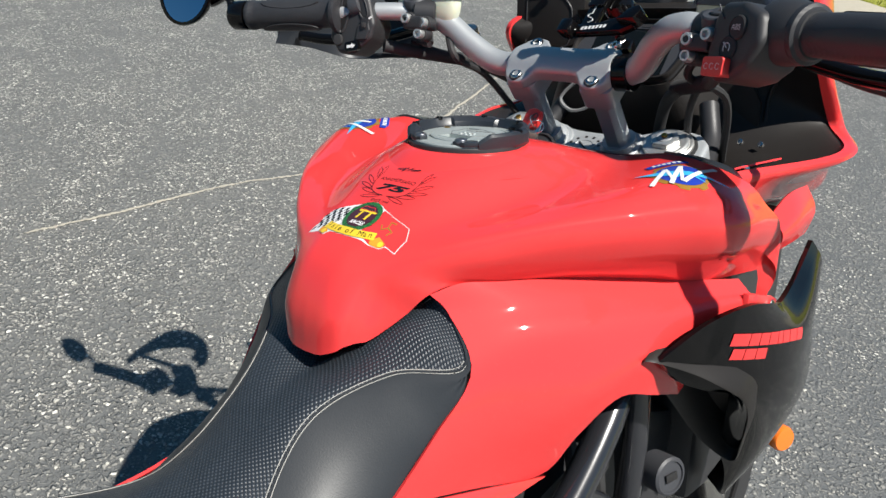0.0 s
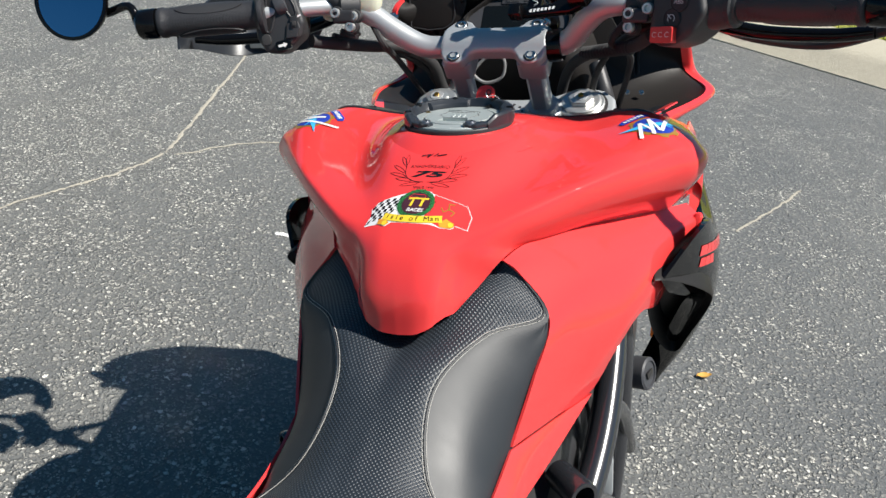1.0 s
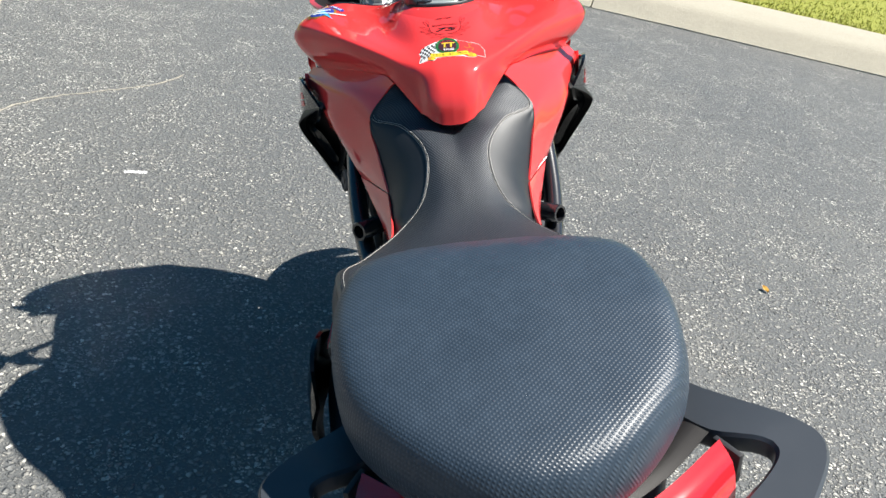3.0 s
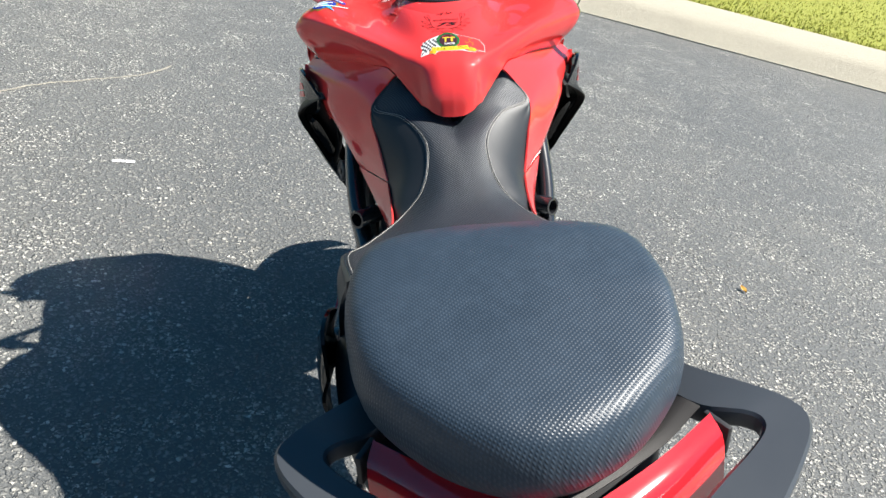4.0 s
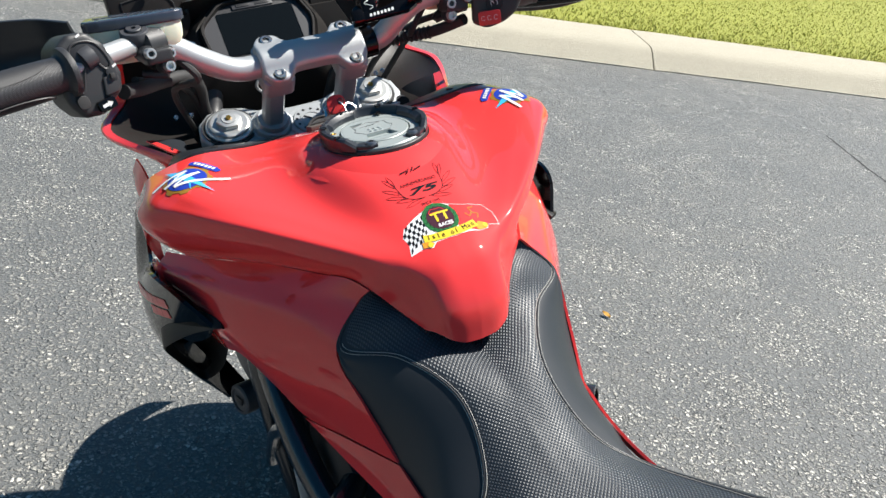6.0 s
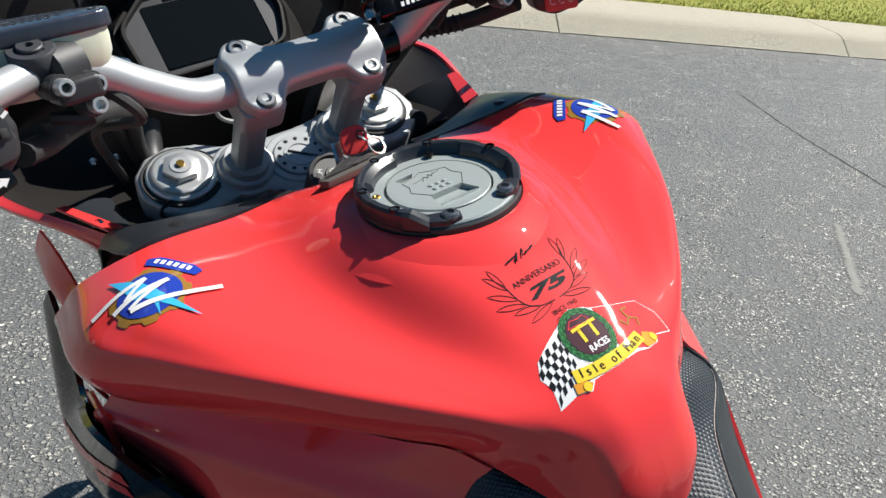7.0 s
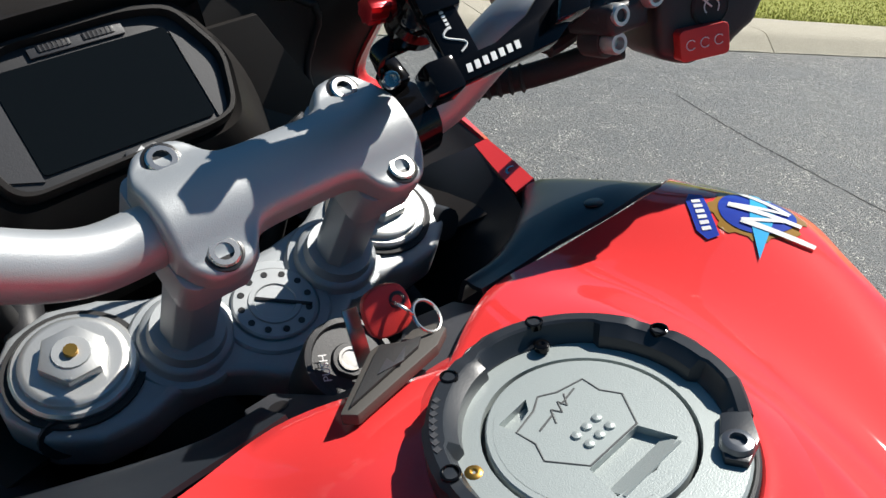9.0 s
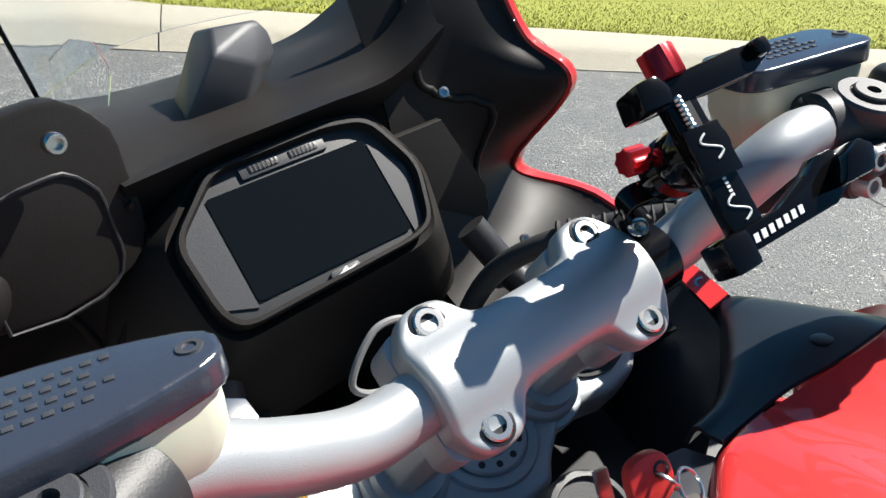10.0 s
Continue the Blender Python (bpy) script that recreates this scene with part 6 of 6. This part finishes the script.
# ---- frame, engine and running gear ----
for side in (1, -1):
    tubes = [
        ([(.150, .170, .925), (.172, .110, .880), (.176, .020, .815), (.168, -.060, .770), (.150, -.150, .735)], .0165),
        ([(.176, .150, .890), (.182, .135, .800), (.180, .115, .700), (.172, .090, .580)], .013),
        ([(.176, .030, .822), (.186, .090, .760), (.190, .150, .660)], .011),
        ([(.165, -.070, .770), (.172, .010, .690), (.180, .090, .600)], .0135),
        ([(.135, -.140, .745), (.130, -.300, .800), (.120, -.480, .840), (.090, -.75, .862)], .0125),
        ([(.150, -.150, .735), (.135, -.300, .760), (.120, -.520, .82)], .011),
    ]
    for pts, r in tubes:
        bm = tube(pts, r, 14, 20)
        part("frame_tube", bm if side > 0 else flip(bm), FRAMEBLACK, bike, "black enamelled frame tube")
    bm = lathe([(.016, -.03), (.0165, .018), (.0155, .020), (.0115, .020), (.011, -.01), (0, -.01)], frame_of((.158, -.085, .795), V(.65, -.7, .15)), 24)
    part("frame_socket", bm if side > 0 else flip(bm), FRAMEBLACK, bike, "open black tube end on the frame")
    bm = lathe([(.021, -.02), (.0215, .006), (.019, .008), (.017, .008), (.0165, .006), (0, .006)], frame_of((.206, .165, .770), V(.95, -.3, .2)), 26)
    plug = part("frame_plug", bm if side > 0 else flip(bm), GREYPLASTIC, bike, "round plug with a rectangular slot")
    bm = block(.016, .009, .002, .0006, frame_of((.2135, .1625, .7716), V(.95, -.3, .2)))
    part("plug_slot", bm if side > 0 else flip(bm), HOLEBLACK, plug)
    bm = slab(rounded(.16, .10, .02), -.010, .012, .005, frame_of((.140, -.16, .70), V(1, 0, .1), 20))
    part("frame_plate", bm if side > 0 else flip(bm), ALUCAST, bike, "grey frame side plate")
    bm = tube([(.150, -.10, .60), (.20, -.10, .56)], .010, 10)
    bm = join(bm, block(.085, .026, .018, .005, pose(.225, -.10, .555)))
    part("foot_peg", bm if side > 0 else flip(bm), FRAMEBLACK, bike, "black metal rider foot peg")
    for k in range(4):
        part("hose", tube([(side * (.12 + .01 * k), .10 + .03 * k, .86), (side * (.155 + .006 * k), .07 + .035 * k, .76), (side * .14, .10 + .03 * k, .62)], .007, 8, 12), RUBBER, bike)
    bm = block(.03, .05, .06, .006, pose(.165, .06, .70, 0, 0, 10))
    part("throttle_body", bm if side > 0 else flip(bm), ALUCAST, bike, "grey metal throttle body")
    bm = lathe([(.020, -.01), (.0205, .004), (.018, .008), (0, .009)], frame_of((.204, .592, .568), V(1, -.5, .1)), 20)
    refl = Mat("amber_lens", (.80, .18, .02), .2, 0, .5).m
    part("fork_reflector", bm if side > 0 else flip(bm), refl, bike, "round amber reflector on the fork")

bm = slab([(-.16, .34), (.02, .45), (.26, .40), (.30, .52), (.36, .72), (.20, .80), (-.10, .78), (-.20, .60)], -.135, .135, .02, Matrix(((0, 0, 1, 0), (1, 0, 0, 0), (0, 1, 0, 0), (0, 0, 0, 1))))
part("engine_block", bm, PLASTIC, bike, "dark engine block under the tank")
bm = slab([(-.11, .70), (.20, .74), (.26, .95), (.18, 1.00), (.02, .98), (-.07, .93), (-.11, .86)], -.085, .085, .02, Matrix(((0, 0, 1, 0), (1, 0, 0, 0), (0, 1, 0, 0), (0, 0, 0, 1))))
part("airbox", bm, PLASTIC, bike, "black airbox below the tank")
bm = slab([(-.44, .76), (-.10, .78), (-.06, .86), (-.25, .845), (-.44, .835)], -.095, .095, .012, Matrix(((0, 0, 1, 0), (1, 0, 0, 0), (0, 1, 0, 0), (0, 0, 0, 1))))
part("seat_base", bm, PLASTIC, bike, "black seat base")
# Headlight and radiator are unseen blocks, sized to close gaps in the cast shadow.
bm = slab([(.58, .92), (.62, .80), (.70, .745), (.78, .78), (.80, .90), (.76, .97)], -.115, .115, .02, Matrix(((0, 0, 1, 0), (1, 0, 0, 0), (0, 1, 0, 0), (0, 0, 0, 1))))
part("headlight", bm, PLASTIC, bike, "plain dark block for the unseen headlight housing")
bm = slab([(.36, .95), (.33, .60), (.50, .56), (.61, .68), (.625, .93)], -.165, .165, .012, Matrix(((0, 0, 1, 0), (1, 0, 0, 0), (0, 1, 0, 0), (0, 0, 0, 1))))
part("radiator", bm, PLASTIC, bike, "plain black block for the unseen radiator")
bm = tube([(0, .345, 1.015), (0, .42, .80)], .032, 18)
part("steering_head", bm, FRAMEBLACK, bike, "black steering head")


def wheel(y, wide, lab):
    m = Matrix.Translation((0, y, .298)) @ Matrix.Rotation(radians(90), 4, "Y")
    tyre = part("tyre", lathe([(.215, -wide * .42), (.255, -wide * .5), (.285, -wide * .38), (.298, 0), (.285, wide * .38), (.255, wide * .5), (.215, wide * .42), (.215, -wide * .42)], m, 56), RUBBER, bike, lab)
    part("rim", lathe([(.216, -.045), (.205, -.04), (.200, 0), (.205, .04), (.216, .045)], m, 56), GLOSS, tyre)
    part("hub", lathe([(.05, -.06), (.05, .06)], m, 24), GLOSS, tyre)
    for k in range(5):
        a = 2 * math.pi * k / 5
        part("spoke", block(.17, .028, .022, .006, m @ pose(.125 * math.cos(a), .125 * math.sin(a), 0, 0, 0, math.degrees(a))), GLOSS, tyre)


wheel(.72, .12, "black front tyre")
wheel(-.73, .19, "black rear tyre")
part("front_mudguard", panel_right([[(-.065, .72 + .335 * math.cos(radians(a)), .298 + .335 * math.sin(radians(a))) for a in range(20, 160, 20)], [(0, .72 + .350 * math.cos(radians(a)), .298 + .350 * math.sin(radians(a))) for a in range(20, 160, 20)], [(.065, .72 + .335 * math.cos(radians(a)), .298 + .335 * math.sin(radians(a))) for a in range(20, 160, 20)]], 10, 24, -.003), RED, bike, "red front mudguard", 45)
part("swingarm", tube([(.11, -.10, .45), (.12, -.40, .40), (.10, -.73, .298)], .03, 12, 16), ALUCAST, bike, "grey single-sided swingarm")
part("side_stand", tube([(-.13, -.02, .42), (-.20, -.03, .20), (-.262, -.04, -.052)], .012, 10, 12), FRAMEBLACK, bike, "black side stand")

# ---- key with its fob, in the lock ----
key_at = BIKE @ lock_m
ignition_key = new("ignition_key")
ignition_key.matrix_world = key_at
tagged(ignition_key, "red-headed key with rings and a dark fob in the ignition lock", "key")
INV = lock_m.inverted()
head = bmesh.new()
out = [(-.013, -.012), (-.004, -.015), (.010, -.012), (.014, 0), (.011, .012), (.0, .015), (-.012, .011), (-.015, 0)]
head = slab([(q.x, q.y) for q in spline([(x, y, 0) for x, y in out], 28, True)], -.0042, .0042, .0030, INV @ pose(-.002, .222, 1.118, 58, 0, -14) @ Matrix.Scale(.80, 4), 3)
part("key_head", head, REDPLASTIC, ignition_key, "worn red plastic key head")
part("key_hole", tube([INV @ pose(-.002, .222, 1.118, 58, 0, -14) @ Matrix.Scale(.80, 4) @ V(.0065 + .0042 * math.cos(a), .004 + .0042 * math.sin(a), .0038) for a in (2 * math.pi * j / 20 for j in range(20))], .0010, 6, None, None, False, True), HOLEBLACK, ignition_key)
part("blade", block(.008, .002, .030, .0005, INV @ pose(-.010, .238, 1.096, -28, 0, -14)), STEEL, ignition_key)
for c, r, ax in (((.003, .217, 1.117), .0070, (1, .2, .5)), ((.011, .209, 1.114), .0082, (.3, -.6, .7))):
    fm = INV @ frame_of(c, ax)
    part("ring", tube([fm @ V(r * math.cos(a), r * math.sin(a), 0) for a in (2 * math.pi * j / 28 for j in range(28))], .0009, 6, None, None, False, True), STEEL, ignition_key, "steel split ring")
FOB = INV @ pose(0, 0, 1.1085, -6, 3, 0)
fob = slab([(-.055, .303 - .115), (-.050, .182), (.004, .193), (.016, .200), (.015, .207), (.004, .211), (-.006, .208), (-.014, .214), (-.020, .213)], .016, .022, .0012, FOB, 2)
part("fob", fob, speckled("fob_leather", (.075, .068, .06), (.05, .046, .042), .6, 80), ignition_key, "dark leather key fob")
part("fob_emblem", slab([(-.050, .187), (-.004, .197), (.002, .202), (-.008, .205), (-.015, .211), (-.020, .208)], .022, .0240, .0006, FOB), RUBBER, ignition_key)
part("fob_mark", slab([(-.030, .194), (-.020, .200), (-.020, .195), (-.008, .201), (-.016, .193)], .024, .0246, .0002, FOB), GREYPLASTIC, ignition_key)

# ---- ground, kerb, grass ----
KA, KN = V(0, 6.40, 0), V(.378, 1.0, 0).normalized()
KD = V(KN.y, -KN.x, 0)
bm = bmesh.new()
bmesh.ops.create_grid(bm, x_segments=60, y_segments=60, size=400)
ground = link_mesh("ground", bm, ASPHALT, None, "", 0)
tagged(ground, "worn grey asphalt with pale stones and cracks", "ground", kind="structure")

conc = Mat("kerb_concrete", (.42, .385, .31), .9)
blot, grain, pits = conc.noise(1.6, 6, .7), conc.noise(40, 5, .75), conc.noise(160, 3, .8)
conc.color(conc.mix(conc.ramp(pits, [(.60, (0, 0, 0)), (.74, (.55, .55, .55))]), conc.mix(grain, conc.mix(blot, (.28, .25, .195), (.42, .385, .30)), (.47, .43, .34)), (.17, .155, .125)))
conc.bump(conc.math("ADD", grain, pits), .8, .006)
KPROF = [(0.0, -.05), (.004, .010), (.03, .026), (.15, .130), (.20, .160), (.28, .176), (.84, .205), (.865, .196), (.875, -.05)]
SLAB = 3.2
k0 = 4.70 / KD.x
kerb = new("kerb")
tagged(kerb, "pale rough concrete kerb beside the grass", "kerb", kind="structure")
rng = random.Random(7)
for s in range(-5, 9):
    a0 = k0 + s * SLAB + .006
    n = 16
    rows = []
    for i in range(n + 1):
        d = a0 + (SLAB - .012) * i / n
        ease = .004 if i in (0, n) else 0
        rows.append([KA + KD * d + KN * (off + (ease if off < .2 else 0)) + V(0, 0, z - ease + .004 * noise.noise(V(d * 2.1, off * 5, 3))) for off, z in KPROF])
    bm, g = sheet(rows)
    bm.faces.new(g[0])
    bm.faces.new(list(reversed(g[-1])))
    link_mesh("kerb_stone", bm, conc.m, kerb, "", 30)

turf = Mat("turf", (.12, .16, .02), .9)
p1, p2 = turf.noise(1.2, 5, .7), turf.noise(30, 4, .7)
turf.color(turf.mix(p2, turf.mix(p1, (.19, .215, .018), (.31, .315, .035)), (.26, .27, .045)))
turf.bump(p2, 1.0, .02)
rows = [[KA + KD * d + KN * off + V(0, 0, z) for d in (-60, -20, -8, 0, 4, 8, 14, 30, 80)] for off, z in ((.865, .185), (1.6, .20), (3, .225), (8, .30), (30, .5), (300, 3))]
bm, _ = sheet(rows)
lawn = link_mesh("lawn", bm, turf.m, None, "", 60)
tagged(lawn, "sunlit yellow-green lawn behind the kerb", "lawn", kind="structure")

blade_mat = Mat("grass_blades", (.16, .2, .02), .6)
gi = blade_mat.node("NewGeometry")
blade_mat.color(blade_mat.ramp(gi.outputs["Random Per Island"], [(0, (.17, .20, .014)), (.5, (.26, .275, .022)), (.85, (.35, .335, .045)), (1, (.42, .36, .11))]))
blade_mat.b.inputs["Subsurface Weight"].default_value = 0
nprng = np.random.default_rng(5)
NB = 60000
off = .85 + nprng.random(NB) ** 1.7 * 7.0
dd = -3 + nprng.random(NB) * 17
h = .018 + .026 * nprng.random(NB)
ang = nprng.random(NB) * 6.283
lean = (nprng.random((NB, 2)) - .5) * .06
base = np.array(KA)[None] + dd[:, None] * np.array(KD)[None] + off[:, None] * np.array(KN)[None]
base[:, 2] = .182 + (off - .865) * .0145
wv = np.stack([np.cos(ang), np.sin(ang), 0 * ang], 1) * (.003 + .003 * nprng.random(NB))[:, None] * (1 + off[:, None] * .3)
tipv = base + np.concatenate([lean, h[:, None]], 1)
verts = np.stack([base - wv, base + wv, tipv], 1).reshape(-1, 3)
me = bpy.data.meshes.new("grass")
me.from_pydata(verts.tolist(), [], np.arange(NB * 3).reshape(-1, 3).tolist())
me.materials.append(blade_mat.m)
grass = new("grass", me)
tagged(grass, "short dry yellow-green grass", "grass", kind="stuff")

# loose and half-buried pale stones of the worn surface
stone_mat = Mat("pale_aggregate", (.4, .38, .34), .85)
gi = stone_mat.node("NewGeometry")
stone_mat.color(stone_mat.ramp(gi.outputs["Random Per Island"], [(0, (.08, .083, .088)), (.4, (.20, .20, .19)), (.75, (.40, .39, .35)), (1, (.56, .54, .47))]))
ico = bmesh.new()
bmesh.ops.create_icosphere(ico, subdivisions=1, radius=1)
iv = np.array([v.co[:] for v in ico.verts])
idx = np.array([[v.index for v in f.verts] for f in ico.faces])
ico.free()
NS = 8000
sx = -2.6 + nprng.random(NS) * 5.6
sy = -.4 + nprng.random(NS) ** 1.2 * 4.6
size = .0018 + .0042 * nprng.random(NS) ** 2
turn = nprng.random(NS) * 6.283
jit = 1 + .35 * (nprng.random((NS, len(iv), 1)) - .5)
sv = iv[None] * jit * size[:, None, None] * np.stack([1 + .5 * nprng.random(NS), np.ones(NS), .55 + .2 * nprng.random(NS)], 1)[:, None]
c, s = np.cos(turn)[:, None], np.sin(turn)[:, None]
sv = np.stack([sv[..., 0] * c - sv[..., 1] * s, sv[..., 0] * s + sv[..., 1] * c, sv[..., 2]], -1)
sv += np.stack([sx, sy, size * .12], 1)[:, None]
faces = (idx[None] + (np.arange(NS) * len(iv))[:, None, None]).reshape(-1, 3)
me = bpy.data.meshes.new("aggregate")
me.from_pydata(sv.reshape(-1, 3).tolist(), [], faces.tolist())
me.materials.append(stone_mat.m)
agg = new("aggregate", me)
tagged(agg, "small pale stones set in the asphalt", "stones", kind="stuff")

crack_mat = speckled("crack_filling", (.40, .37, .30), (.24, .22, .19), .95, 200, 0, 0, .6, 300, .002)


def crack(points, width, name="crack", seed=1, mt=None):
    r = random.Random(seed)
    p = spline([(x, y, 0) for x, y in points], 60 * (len(points) - 1))
    a, b = [], []
    for i, q in enumerate(p):
        d = (p[min(i + 1, len(p) - 1)] - p[max(i - 1, 0)]).normalized()
        n = V(-d.y, d.x, 0)
        wob = n * (.010 * noise.noise(V(q.x * 14, q.y * 14, seed)) + .004 * noise.noise(V(q.x * 60, q.y * 60, seed)))
        w = width * (.35 + r.random() * .9) * min(1, (i + 1) / 6, (len(p) - i) / 6)
        a.append(q + wob + n * w / 2 + V(0, 0, .0022))
        b.append(q + wob - n * w / 2 + V(0, 0, .0022))
    bm, _ = sheet([a, [(u + v) / 2 + V(0, 0, .0012) for u, v in zip(a, b)], b])
    ob = link_mesh(name, bm, mt or crack_mat, None, "", 0)
    return tagged(ob, "thin uneven streak across the asphalt", "crack", kind="structure")


crack([(-1.90, .30), (-1.87, .63), (-1.845, 1.03), (-1.72, 1.50), (-1.70, 1.745)], .016, seed=1)
crack([(-1.70, 1.745), (-1.95, 2.45), (-2.24, 3.22), (-2.7, 4.3)], .018, seed=2)
crack([(-1.66, 1.745), (-1.51, 2.01), (-1.33, 2.18), (-1.13, 2.37), (-1.05, 2.55)], .013, seed=3)
crack([(.60, 2.50), (.67, 2.66), (.78, 2.9), (.90, 3.20)], .014, seed=4)
# White paint fleck, built with the crack strip.
crack([(-.985, 1.418), (-.945, 1.428), (-.905, 1.436)], .026, seed=5, mt=WHITEPRINT)
dark_crack = speckled("dark_crack", (.02, .02, .021), (.04, .04, .04), .9, 200)
crack([(4.9, 2.9), (4.41, 2.04), (3.85, .83), (3.5, .2)], .016, seed=6, mt=dark_crack)

scuff = speckled("pale_scuff", (.24, .235, .215), (.15, .15, .14), .9, 60, 0, 0, .5, 300, .002)
# Pale scuff on the surface, built with the crack strip.
crack([(3.25, 1.16), (3.05, 1.01), (2.85, .87), (2.64, .72)], .05, seed=8, mt=scuff)

leaf_mat = speckled("dry_leaf", (.62, .36, .06), (.40, .20, .04), .7, 300)
for n_, (x, y, a, ln) in enumerate(((.530, 1.37, 25, .046), (1.450, 1.12, 110, .034))):
    rows = []
    for i in range(9):
        u = i / 8
        w = .011 * math.sin(math.pi * min(1, u * 1.02)) ** .8 + .0008
        rows.append([V((u - .5) * ln, v * w, .006 + .007 * u * u + .006 * abs(v)) for v in (-1, -.5, 0, .5, 1)])
    bm, _ = sheet(rows)
    thicken(bm, -.0005)
    bmesh.ops.transform(bm, matrix=pose(x, y, 0, 0, 0, a), verts=bm.verts)
    tagged(link_mesh("fallen_leaf", bm, leaf_mat, None, "", 50), "small dry yellow leaf lying on the asphalt", "leaf")
